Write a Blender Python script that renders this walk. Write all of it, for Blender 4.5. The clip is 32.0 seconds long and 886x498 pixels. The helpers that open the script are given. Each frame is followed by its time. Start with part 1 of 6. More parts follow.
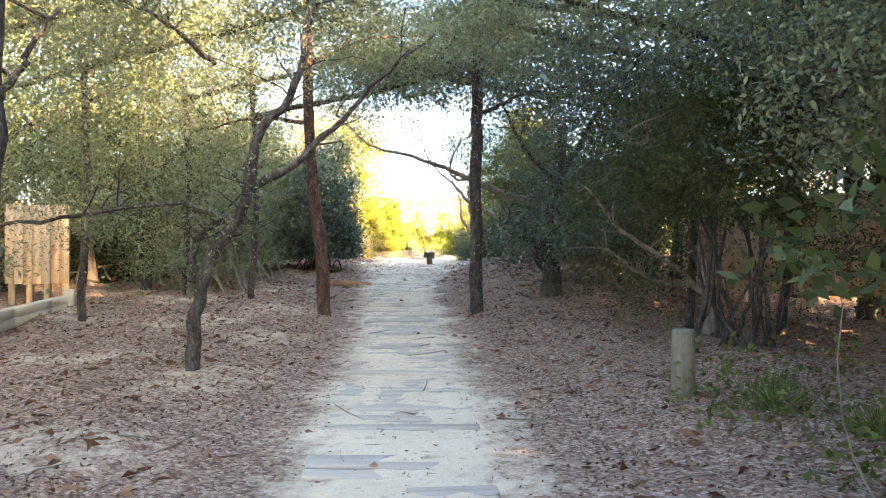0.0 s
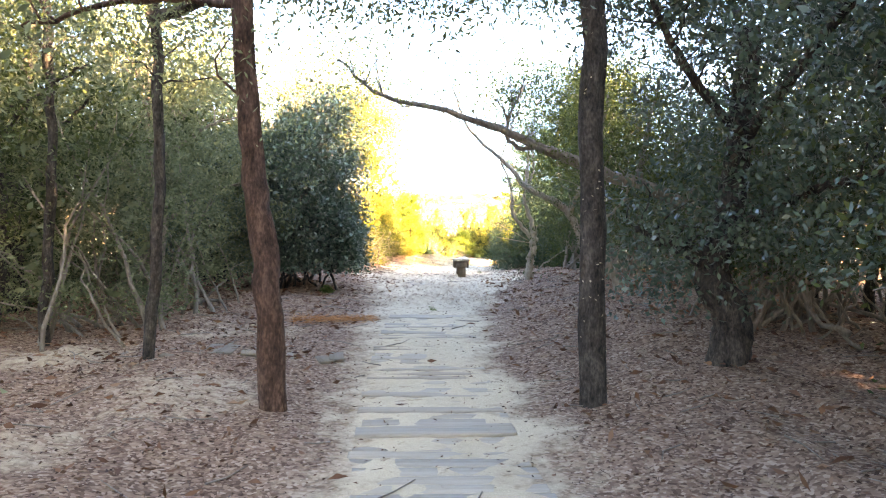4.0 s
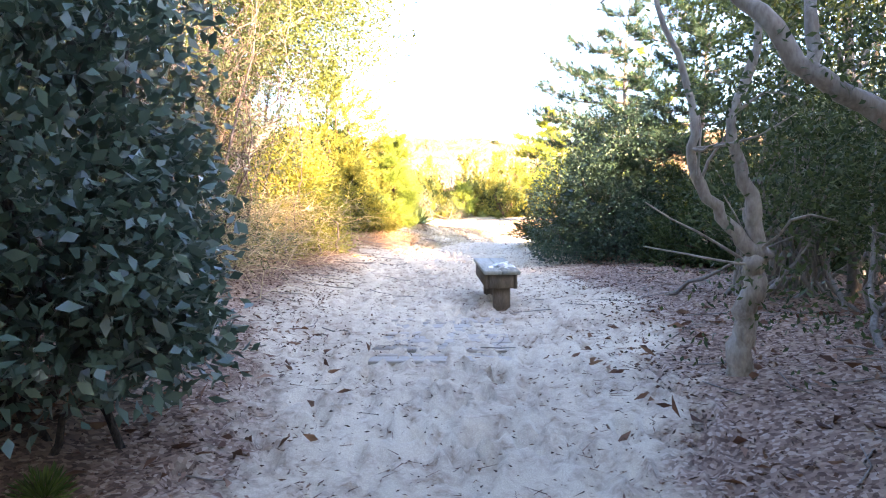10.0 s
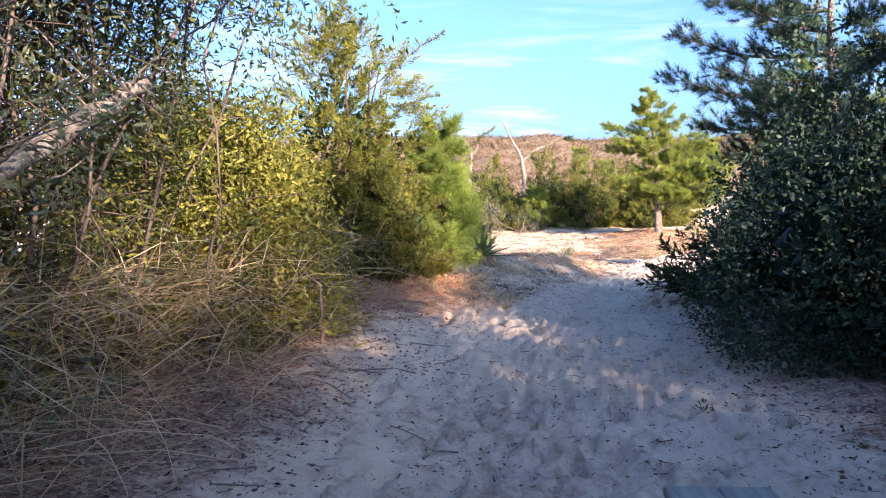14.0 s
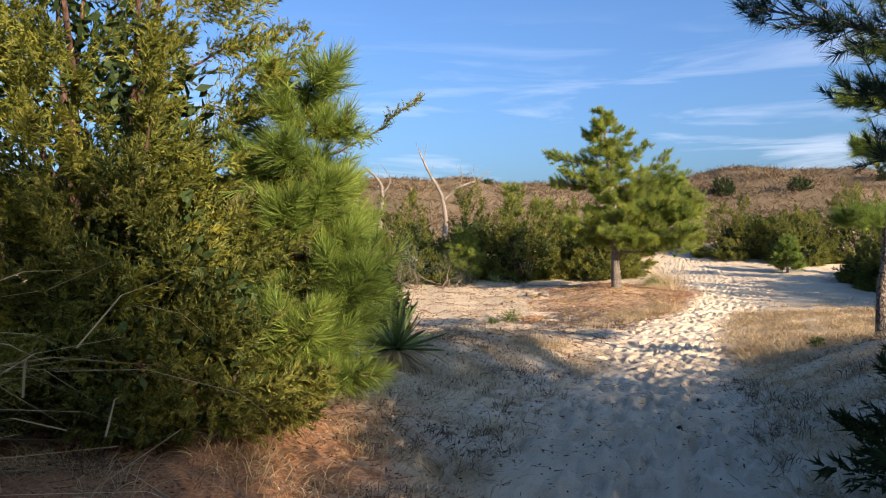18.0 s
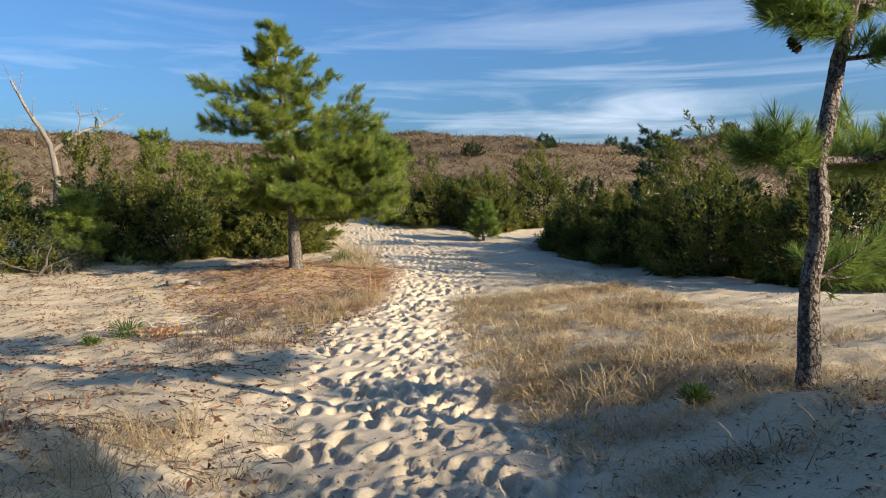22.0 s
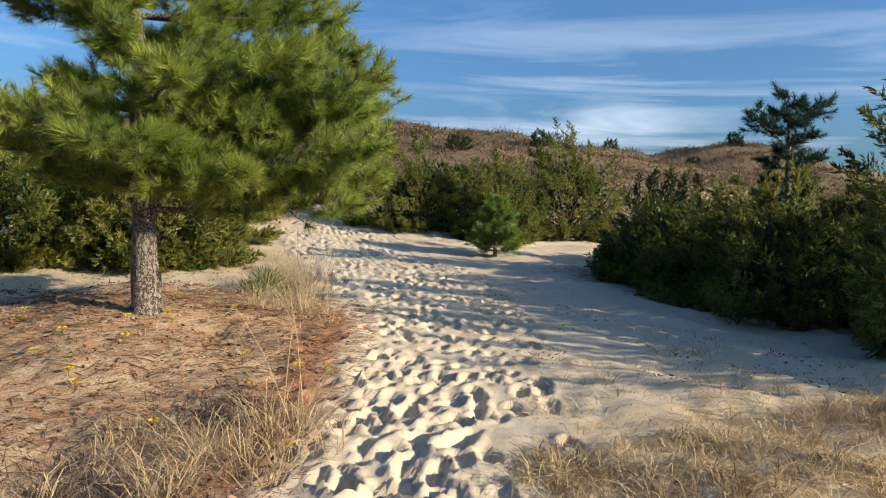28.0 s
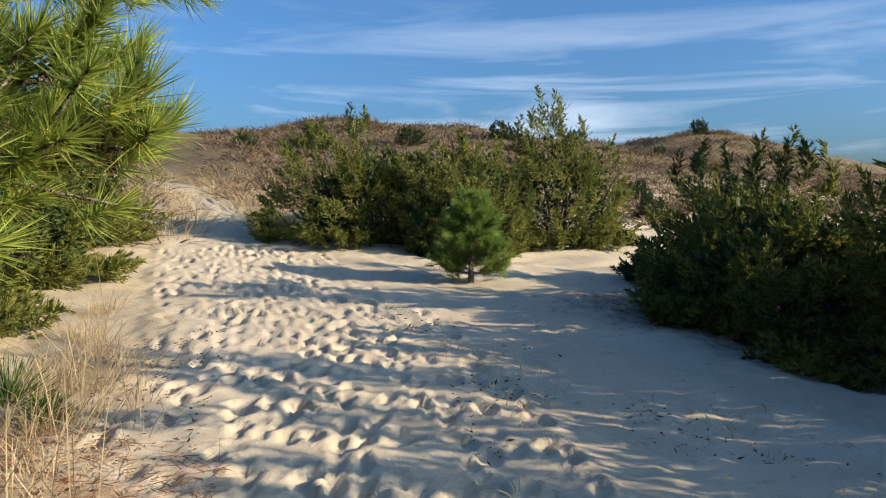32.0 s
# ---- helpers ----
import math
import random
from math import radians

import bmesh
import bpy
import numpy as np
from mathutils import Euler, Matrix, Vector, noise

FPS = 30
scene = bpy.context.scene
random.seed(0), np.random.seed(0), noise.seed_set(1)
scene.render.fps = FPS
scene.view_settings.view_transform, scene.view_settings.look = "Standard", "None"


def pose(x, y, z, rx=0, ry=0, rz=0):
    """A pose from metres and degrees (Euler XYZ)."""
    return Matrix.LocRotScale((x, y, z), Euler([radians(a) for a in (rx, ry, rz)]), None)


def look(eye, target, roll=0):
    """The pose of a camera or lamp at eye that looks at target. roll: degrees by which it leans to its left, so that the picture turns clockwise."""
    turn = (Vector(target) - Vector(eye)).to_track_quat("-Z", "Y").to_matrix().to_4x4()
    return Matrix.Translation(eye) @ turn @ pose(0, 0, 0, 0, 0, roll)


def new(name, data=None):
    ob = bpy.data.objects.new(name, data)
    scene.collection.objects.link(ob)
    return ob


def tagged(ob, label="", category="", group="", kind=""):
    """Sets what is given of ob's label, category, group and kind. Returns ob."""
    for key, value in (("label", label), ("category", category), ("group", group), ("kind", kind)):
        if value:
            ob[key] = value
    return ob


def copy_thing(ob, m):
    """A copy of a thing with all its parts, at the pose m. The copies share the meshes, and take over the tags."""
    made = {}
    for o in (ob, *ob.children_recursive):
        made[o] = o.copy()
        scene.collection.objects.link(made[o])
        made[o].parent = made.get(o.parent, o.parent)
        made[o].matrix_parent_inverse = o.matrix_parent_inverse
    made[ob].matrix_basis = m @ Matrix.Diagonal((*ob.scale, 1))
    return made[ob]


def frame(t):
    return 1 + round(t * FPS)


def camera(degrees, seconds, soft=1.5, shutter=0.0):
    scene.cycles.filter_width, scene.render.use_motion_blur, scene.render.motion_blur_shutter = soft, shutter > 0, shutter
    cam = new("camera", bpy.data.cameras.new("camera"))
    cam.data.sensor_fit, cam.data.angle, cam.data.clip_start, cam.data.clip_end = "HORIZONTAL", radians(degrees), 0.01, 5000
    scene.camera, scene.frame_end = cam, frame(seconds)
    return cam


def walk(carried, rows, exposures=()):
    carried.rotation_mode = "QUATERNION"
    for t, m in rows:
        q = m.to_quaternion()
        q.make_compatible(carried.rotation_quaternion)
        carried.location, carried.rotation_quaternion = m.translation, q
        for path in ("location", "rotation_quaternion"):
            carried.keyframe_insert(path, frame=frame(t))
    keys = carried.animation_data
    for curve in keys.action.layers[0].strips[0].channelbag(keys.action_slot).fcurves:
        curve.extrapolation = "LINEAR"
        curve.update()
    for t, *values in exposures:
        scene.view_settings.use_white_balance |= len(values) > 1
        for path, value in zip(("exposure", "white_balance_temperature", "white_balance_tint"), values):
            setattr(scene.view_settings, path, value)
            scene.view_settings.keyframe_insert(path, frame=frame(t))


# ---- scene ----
cam = camera(62.8, 32.0, 1.1)
METRES, EYE, TILT, LEAN, TURN = 46.0, 1.3, 0.0, 0.0, 0.0
ROWS = [
    (0.0, 0.0, 0.0, 0.0, 0.0, 0.0, -0.0),
    (0.5, -0.0007, 0.017, -0.0001, -0.09, -0.34, 0.36),
    (1.0, -0.0019, 0.0339, -0.0003, 0.18, -1.21, 0.47),
    (1.5, -0.0022, 0.0526, -0.0, 0.24, -1.7, 0.41),
    (2.0, -0.0037, 0.0692, 0.0011, 1.08, -1.61, 0.38),
    (2.5, -0.0059, 0.0868, 0.0014, 1.2, -1.22, 0.39),
    (3.0, -0.0076, 0.1039, 0.003, 1.13, -0.34, 0.42),
    (3.5, -0.0093, 0.1199, 0.0035, 1.18, -0.07, 0.05),
    (5.5, -0.0168, 0.1829, 0.0053, 0.61, -1.02, -0.87),
    (6.0, -0.0184, 0.1985, 0.0054, -0.66, -2.1, -0.59),
    (6.5, -0.0198, 0.2161, 0.0068, -0.83, -3.57, -0.37),
    (7.0, -0.0205, 0.2314, 0.0079, -0.52, -4.23, -0.4),
    (7.5, -0.0202, 0.2488, 0.0097, -0.03, -4.14, -0.41),
    (8.0, -0.0216, 0.2659, 0.011, -0.42, -4.5, -0.63),
    (8.5, -0.0218, 0.2826, 0.0123, -0.58, -4.18, -0.54),
    (9.0, -0.0236, 0.3004, 0.0137, -1.16, -4.08, -0.35),
    (9.5, -0.0227, 0.3161, 0.0144, -1.0, -3.84, -0.06),
    (10.0, -0.0217, 0.3334, 0.0153, 0.27, -4.32, 0.07),
    (10.5, -0.0206, 0.3498, 0.0163, 1.96, -4.13, -0.06),
    (11.0, -0.02, 0.3675, 0.0181, 4.67, -3.25, -0.28),
    (11.5, -0.0198, 0.3842, 0.018, 6.37, -3.91, -0.33),
    (12.0, -0.0202, 0.403, 0.019, 7.67, -4.48, -0.25),
    (12.5, -0.0218, 0.4207, 0.0194, 7.76, -4.44, -0.14),
    (13.0, -0.0231, 0.4386, 0.0206, 7.22, -4.41, 0.19),
    (13.5, -0.0255, 0.4544, 0.0206, 6.52, -4.34, 0.57),
    (14.0, -0.0259, 0.4708, 0.021, 5.45, -4.24, 0.96),
    (14.5, -0.0277, 0.4866, 0.021, 4.11, -4.15, 1.18),
    (15.0, -0.0274, 0.5033, 0.0219, 2.47, -4.12, 1.17),
    (15.5, -0.0289, 0.5192, 0.0227, 0.8, -3.98, 1.14),
    (17.5, -0.0291, 0.5801, 0.0197, -1.49, -0.39, 0.04),
    (18.0, -0.031, 0.5952, 0.0195, -1.37, -0.63, 0.63),
    (18.5, -0.03, 0.6111, 0.0194, -5.87, -0.14, 1.15),
    (19.0, -0.0312, 0.6265, 0.0191, -10.43, -0.52, 0.98),
    (19.5, -0.0284, 0.6415, 0.0184, -15.45, -0.99, 1.02),
    (20.0, -0.026, 0.6573, 0.0191, -20.32, -1.46, 1.13),
    (20.5, -0.0198, 0.671, 0.0184, -24.38, -2.11, 1.17),
    (21.0, -0.0142, 0.6836, 0.0183, -27.17, -2.62, 1.14),
    (21.5, -0.008, 0.6966, 0.0176, -27.65, -3.03, 1.05),
    (22.0, -0.0019, 0.7086, 0.0178, -26.49, -3.55, 1.01),
    (22.5, 0.0039, 0.7206, 0.0164, -24.07, -4.4, 0.77),
    (23.0, 0.0128, 0.7326, 0.0162, -21.25, -4.93, 0.38),
    (23.5, 0.0184, 0.7449, 0.0157, -18.4, -4.54, 0.27),
    (24.0, 0.024, 0.7567, 0.0153, -15.73, -3.9, 0.24),
    (24.5, 0.0274, 0.7714, 0.0161, -14.24, -3.0, 0.55),
    (25.0, 0.0314, 0.7852, 0.0157, -14.84, -2.75, 0.69),
    (25.5, 0.035, 0.7986, 0.0161, -16.55, -3.04, 0.84),
    (26.0, 0.038, 0.8114, 0.0154, -19.12, -3.61, 0.89),
    (26.5, 0.0458, 0.8258, 0.0152, -22.62, -4.27, 0.73),
    (28.5, 0.0676, 0.8762, 0.0142, -29.28, -3.03, -2.32),
    (29.0, 0.0717, 0.8905, 0.0151, -29.37, -2.92, -2.19),
    (29.5, 0.0756, 0.904, 0.0149, -30.03, -2.56, -1.19),
    (30.0, 0.0827, 0.9169, 0.0154, -31.96, -1.87, -0.51),
    (30.5, 0.0899, 0.928, 0.0152, -34.23, -2.09, -0.31),
    (31.0, 0.1012, 0.9378, 0.0146, -35.77, -2.66, -0.4),
    (31.5, 0.1098, 0.9497, 0.015, -35.72, -3.27, -0.37),
    (32.0, 0.1187, 0.9597, 0.0147, -32.42, -3.11, 0.28),
]
# the phone brightens its picture in the wood and stops down in the open
EXPOSURES = [(0.0, 4.9, 10800, 27), (5.0, 5.05, 10600, 30), (8.0, 4.95, 9800, 32), (9.0, 4.8, 9200, 33), (10.5, 4.2, 7600, 35), (11.5, 3.4, 6700, 37),
             (13.0, 2.65, 6150, 36), (15.0, 1.95, 6100, 32), (18.0, 1.3, 6600, 20), (21.0, 1.0, 6150, 12), (26.0, 0.88, 6300, 11), (30.0, 0.92, 6050, 10), (32.0, 0.94, 6050, 10)]
walk(cam, [(t, pose(0, 0, EYE, TILT, LEAN, TURN) @ pose(METRES * x, METRES * y, METRES * z, 90 + pitch, roll, yaw)) for t, x, y, z, yaw, pitch, roll in ROWS], EXPOSURES)

# ---- sky and sun ----
SUN_ELEVATION, SUN_AZIMUTH = 19.0, 141.0   # azimuth clockwise from +y
world = bpy.data.worlds.new("sky")
scene.world = world
world.use_nodes = True
wn, wl = world.node_tree.nodes, world.node_tree.links
wn.clear()
sky = wn.new("ShaderNodeTexSky")
sky.sky_type, sky.sun_disc = "NISHITA", False
sky.sun_elevation, sky.sun_rotation = radians(SUN_ELEVATION), radians(SUN_AZIMUTH)
sky.air_density, sky.dust_density, sky.ozone_density = 1.0, 3.0, 3.5
tc, sep = wn.new("ShaderNodeTexCoord"), wn.new("ShaderNodeSeparateXYZ")
wl.new(tc.outputs["Generated"], sep.inputs[0])
# thin streaks of high cloud over the dunes
mp = wn.new("ShaderNodeMapping")
mp.inputs["Scale"].default_value, mp.inputs["Rotation"].default_value = (1.3, 1.3, 12.0), (0.12, 0.06, 0.3)
wl.new(tc.outputs["Generated"], mp.inputs[0])
cn = wn.new("ShaderNodeTexNoise")
cn.inputs["Scale"].default_value, cn.inputs["Detail"].default_value, cn.inputs["Roughness"].default_value = 2.3, 7.0, 0.55
cn.inputs["Distortion"].default_value = 0.6
wl.new(mp.outputs[0], cn.inputs["Vector"])
cr = wn.new("ShaderNodeMapRange")
cr.inputs["From Min"].default_value, cr.inputs["From Max"].default_value = 0.48, 0.9
wl.new(cn.outputs["Fac"], cr.inputs["Value"])
low = wn.new("ShaderNodeMapRange")
low.inputs["From Min"].default_value, low.inputs["From Max"].default_value = 0.30, 0.10
wl.new(sep.outputs["Z"], low.inputs["Value"])
cm = wn.new("ShaderNodeMath")
cm.operation = "MULTIPLY"
wl.new(cr.outputs[0], cm.inputs[0]), wl.new(low.outputs[0], cm.inputs[1])
cmix = wn.new("ShaderNodeMixRGB")
cmix.inputs[2].default_value = (7.0, 7.6, 8.3, 1)
wl.new(cm.outputs[0], cmix.inputs[0])
tint = wn.new("ShaderNodeMixRGB")
tint.blend_type = "MULTIPLY"
tint.inputs[0].default_value, tint.inputs[2].default_value = 1.0, (0.70, 0.985, 1.22, 1)
wl.new(sky.outputs[0], tint.inputs[1]), wl.new(tint.outputs[0], cmix.inputs[1])
bg, wo = wn.new("ShaderNodeBackground"), wn.new("ShaderNodeOutputWorld")
bg.inputs["Strength"].default_value = 0.078
wl.new(cmix.outputs[0], bg.inputs["Color"]), wl.new(bg.outputs[0], wo.inputs["Surface"])
sun = new("sun", bpy.data.lights.new("sun", "SUN"))
sun.data.energy, sun.data.angle, sun.data.color = 4.6, radians(0.5), (1.0, 0.84, 0.60)
az, el = radians(SUN_AZIMUTH), radians(SUN_ELEVATION)
TO_SUN = Vector((math.sin(az) * math.cos(el), math.cos(az) * math.cos(el), math.sin(el)))
sun.matrix_world = look(TO_SUN * 60, (0, 0, 0))
# ---- materials ----
def nodes_of(name):
    m = bpy.data.materials.new(name)
    m.use_nodes = True
    n, l = m.node_tree.nodes, m.node_tree.links
    return m, n, l, n["Principled BSDF"]


def ramp(n, stops):
    r = n.new("ShaderNodeValToRGB")
    e = r.color_ramp.elements
    e[0].position, e[0].color = stops[0][0], (*stops[0][1], 1)
    e[1].position, e[1].color = stops[-1][0], (*stops[-1][1], 1)
    for p, c in stops[1:-1]:
        e.new(p).color = (*c, 1)
    return r


def noise_node(n, l, scale, detail=4.0, rough=0.55, vec=None, stretch=None):
    t = n.new("ShaderNodeTexNoise")
    t.inputs["Scale"].default_value, t.inputs["Detail"].default_value, t.inputs["Roughness"].default_value = scale, detail, rough
    c = n.new("ShaderNodeTexCoord")
    out = c.outputs["Object"]
    if stretch:
        mp = n.new("ShaderNodeMapping")
        mp.inputs["Scale"].default_value = stretch
        l.new(out, mp.inputs[0])
        out = mp.outputs[0]
    l.new(out, t.inputs["Vector"])
    return t


def bump(n, l, bsdf, height, strength, distance):
    b = n.new("ShaderNodeBump")
    b.inputs["Strength"].default_value, b.inputs["Distance"].default_value = strength, distance
    l.new(height, b.inputs["Height"])
    l.new(b.outputs[0], bsdf.inputs["Normal"])


def surface(name, stops, scale, rough=0.85, relief=0.5, depth=0.01, fine=None, stretch=None, per_object=0.0):
    """Mottled matt surface: a ramp over noise at two scales, with relief."""
    m, n, l, b = nodes_of(name)
    big, small = noise_node(n, l, scale, 5, 0.6, stretch=stretch), noise_node(n, l, fine or scale * 9, 3, 0.6, stretch=stretch)
    mixed = n.new("ShaderNodeMath")
    mixed.operation = "MULTIPLY_ADD"
    l.new(small.outputs["Fac"], mixed.inputs[0])
    mixed.inputs[1].default_value = 0.45
    half = n.new("ShaderNodeMath")
    half.operation = "MULTIPLY"
    half.inputs[1].default_value = 0.55
    l.new(big.outputs["Fac"], half.inputs[0])
    l.new(half.outputs[0], mixed.inputs[2])
    value = mixed.outputs[0]
    if per_object:
        oi, a = n.new("ShaderNodeObjectInfo"), n.new("ShaderNodeMath")
        a.operation = "MULTIPLY_ADD"
        l.new(oi.outputs["Random"], a.inputs[0])
        a.inputs[1].default_value = per_object
        l.new(value, a.inputs[2])
        value = a.outputs[0]
    r = ramp(n, stops)
    l.new(value, r.inputs[0]), l.new(r.outputs[0], b.inputs["Base Color"])
    b.inputs["Roughness"].default_value = rough
    b.inputs["Specular IOR Level"].default_value = 0.25
    bump(n, l, b, mixed.outputs[0], relief, depth)
    return m


def leaf(name, stops, through_light=0.3, rough=0.5, spec=0.18, patchy=1.2):
    """Leaves: each one has its own shade; light passes through."""
    m, n, l, b = nodes_of(name)
    g, r = n.new("ShaderNodeNewGeometry"), ramp(n, stops)
    patch = noise_node(n, l, 1.7, 3, 0.6)
    a, c = n.new("ShaderNodeMath"), n.new("ShaderNodeMath")
    a.operation = c.operation = "MULTIPLY_ADD"
    l.new(patch.outputs["Fac"], a.inputs[0])
    a.inputs[1].default_value, a.inputs[2].default_value = patchy, -0.5 * patchy
    l.new(g.outputs["Random Per Island"], c.inputs[0])
    c.inputs[1].default_value = 1 - 0.35 * patchy
    l.new(a.outputs[0], c.inputs[2])
    l.new(c.outputs[0], r.inputs[0])
    l.new(r.outputs[0], b.inputs["Base Color"])
    b.inputs["Roughness"].default_value, b.inputs["Specular IOR Level"].default_value = rough, spec
    tr, mx = n.new("ShaderNodeBsdfTranslucent"), n.new("ShaderNodeMixShader")
    mx.inputs[0].default_value = through_light
    l.new(r.outputs[0], tr.inputs["Color"])
    l.new(b.outputs[0], mx.inputs[1]), l.new(tr.outputs[0], mx.inputs[2])
    l.new(mx.outputs[0], n["Material Output"].inputs["Surface"])
    return m


def ground_material():
    """Pale sand; brown litter, pine straw and grass thatch where the masks say."""
    m, n, l, b = nodes_of("sand_and_litter")
    fine, mid, big = noise_node(n, l, 60, 3, 0.6), noise_node(n, l, 7, 5, 0.65), noise_node(n, l, 0.8, 4, 0.6)
    speck = n.new("ShaderNodeTexVoronoi")
    speck.inputs["Scale"].default_value = 42
    co = n.new("ShaderNodeTexCoord")
    l.new(co.outputs["Object"], speck.inputs["Vector"])
    sand = ramp(n, [(0.25, (0.42, 0.335, 0.23)), (0.5, (0.57, 0.465, 0.33)), (0.75, (0.67, 0.56, 0.41))])
    s1 = n.new("ShaderNodeMath")
    s1.operation = "MULTIPLY_ADD"
    l.new(mid.outputs["Fac"], s1.inputs[0])
    s1.inputs[1].default_value = 0.5
    s2 = n.new("ShaderNodeMath")
    s2.operation = "MULTIPLY"
    s2.inputs[1].default_value = 0.5
    l.new(big.outputs["Fac"], s2.inputs[0]), l.new(s2.outputs[0], s1.inputs[2])
    l.new(s1.outputs[0], sand.inputs[0])
    colour = sand.outputs[0]
    grains = n.new("ShaderNodeMixRGB")
    grains.blend_type = "OVERLAY"
    grains.inputs[0].default_value = 0.6
    speckle = noise_node(n, l, 190, 2, 0.7)
    l.new(colour, grains.inputs[1]), l.new(speckle.outputs["Fac"], grains.inputs[2])
    colour = grains.outputs[0]
    height = mid.outputs["Fac"]
    sepc = n.new("ShaderNodeSeparateColor")
    l.new(speck.outputs["Color"], sepc.inputs[0])
    kinds = {
        "litter": [(0.0, (0.09, 0.05, 0.035)), (0.35, (0.19, 0.115, 0.08)), (0.75, (0.29, 0.185, 0.13)), (1.0, (0.40, 0.29, 0.22))],
        "straw": [(0.25, (0.13, 0.064, 0.034)), (0.5, (0.29, 0.15, 0.08)), (0.75, (0.44, 0.265, 0.15))],
        "thatch": [(0.25, (0.17, 0.12, 0.07)), (0.5, (0.48, 0.37, 0.225)), (0.75, (0.66, 0.53, 0.35))],
        "dune": [(0.25, (0.08, 0.058, 0.034)), (0.5, (0.17, 0.125, 0.075)), (0.75, (0.29, 0.22, 0.14))],
    }
    for k, stops in kinds.items():
        at = n.new("ShaderNodeAttribute")
        at.attribute_name = k
        w = n.new("ShaderNodeMath")
        w.operation = "MULTIPLY_ADD"
        l.new(mid.outputs["Fac"], w.inputs[0])
        w.inputs[1].default_value = 1.6
        l.new(at.outputs["Fac"], w.inputs[2])
        f = n.new("ShaderNodeMapRange")
        f.inputs["From Min"].default_value, f.inputs["From Max"].default_value = 0.95, 1.6
        l.new(w.outputs[0], f.inputs["Value"])
        r = ramp(n, stops)
        l.new(sepc.outputs[0] if k == "litter" else fine.outputs["Fac"], r.inputs[0])
        mx = n.new("ShaderNodeMixRGB")
        l.new(f.outputs[0], mx.inputs[0]), l.new(colour, mx.inputs[1]), l.new(r.outputs[0], mx.inputs[2])
        colour = mx.outputs[0]
    l.new(colour, b.inputs["Base Color"])
    b.inputs["Roughness"].default_value, b.inputs["Specular IOR Level"].default_value = 0.95, 0.1
    hs = n.new("ShaderNodeMath")
    hs.operation = "MULTIPLY_ADD"
    l.new(fine.outputs["Fac"], hs.inputs[0])
    hs.inputs[1].default_value = 0.3
    l.new(height, hs.inputs[2])
    bump(n, l, b, hs.outputs[0], 0.6, 0.018)
    return m


BARK_GREY = surface("grey_bark", [(0.3, (0.09, 0.075, 0.06)), (0.5, (0.19, 0.165, 0.135)), (0.7, (0.33, 0.30, 0.25))], 9, 0.9, 0.9, 0.02, 40, (1, 1, 0.35))
BARK_DARK = surface("dark_bark", [(0.36, (0.012, 0.010, 0.009)), (0.5, (0.045, 0.039, 0.033)), (0.66, (0.115, 0.10, 0.086))], 13, 0.9, 1.0, 0.03, 60, (1, 1, 0.45))
BARK_RED = surface("reddish_bark", [(0.36, (0.018, 0.010, 0.008)), (0.5, (0.07, 0.038, 0.028)), (0.66, (0.17, 0.10, 0.075))], 12, 0.9, 1.0, 0.03, 54, (1, 1, 0.4))
def plated_bark():
    """Grey plates between dark cracks."""
    m, n, l, b = nodes_of("plated_pine_bark")
    co, mp = n.new("ShaderNodeTexCoord"), n.new("ShaderNodeMapping")
    mp.inputs["Scale"].default_value = (1, 1, 0.45)
    l.new(co.outputs["Object"], mp.inputs[0])
    v = n.new("ShaderNodeTexVoronoi")
    v.feature = "DISTANCE_TO_EDGE"
    v.inputs["Scale"].default_value = 24
    warp = noise_node(n, l, 14, 3, 0.6)
    add = n.new("ShaderNodeMixRGB")
    add.blend_type = "ADD"
    add.inputs[0].default_value = 0.10
    l.new(mp.outputs[0], add.inputs[1]), l.new(warp.outputs["Color"], add.inputs[2])
    l.new(add.outputs[0], v.inputs["Vector"])
    fine = noise_node(n, l, 60, 4, 0.6)
    mr = n.new("ShaderNodeMapRange")
    mr.inputs["From Min"].default_value, mr.inputs["From Max"].default_value = 0.0, 0.13
    l.new(v.outputs["Distance"], mr.inputs["Value"])
    mul = n.new("ShaderNodeMath")
    mul.operation = "MULTIPLY"
    l.new(mr.outputs[0], mul.inputs[0]), l.new(fine.outputs["Fac"], mul.inputs[1])
    r = ramp(n, [(0.0, (0.05, 0.036, 0.028)), (0.3, (0.17, 0.13, 0.10)), (0.7, (0.40, 0.345, 0.29))])
    l.new(mul.outputs[0], r.inputs[0]), l.new(r.outputs[0], b.inputs["Base Color"])
    b.inputs["Roughness"].default_value, b.inputs["Specular IOR Level"].default_value = 0.9, 0.2
    bump(n, l, b, mul.outputs[0], 1.0, 0.03)
    return m


BARK_PALE = surface("pale_mossy_bark", [(0.3, (0.12, 0.095, 0.07)), (0.5, (0.27, 0.23, 0.18)), (0.7, (0.42, 0.38, 0.31))], 8, 0.9, 0.7, 0.012, 45, (1, 1, 0.4))
DEAD_WOOD = surface("bleached_dead_wood", [(0.3, (0.11, 0.085, 0.065)), (0.5, (0.21, 0.175, 0.14)), (0.7, (0.34, 0.29, 0.24))], 6, 0.9, 0.6, 0.008, 60, (1, 1, 0.3))
CUT_WOOD = surface("bleached_cut_wood", [(0.3, (0.24, 0.19, 0.15)), (0.5, (0.42, 0.36, 0.29)), (0.7, (0.58, 0.52, 0.44))], 6, 0.9, 0.6, 0.008, 60, (1, 1, 0.3))
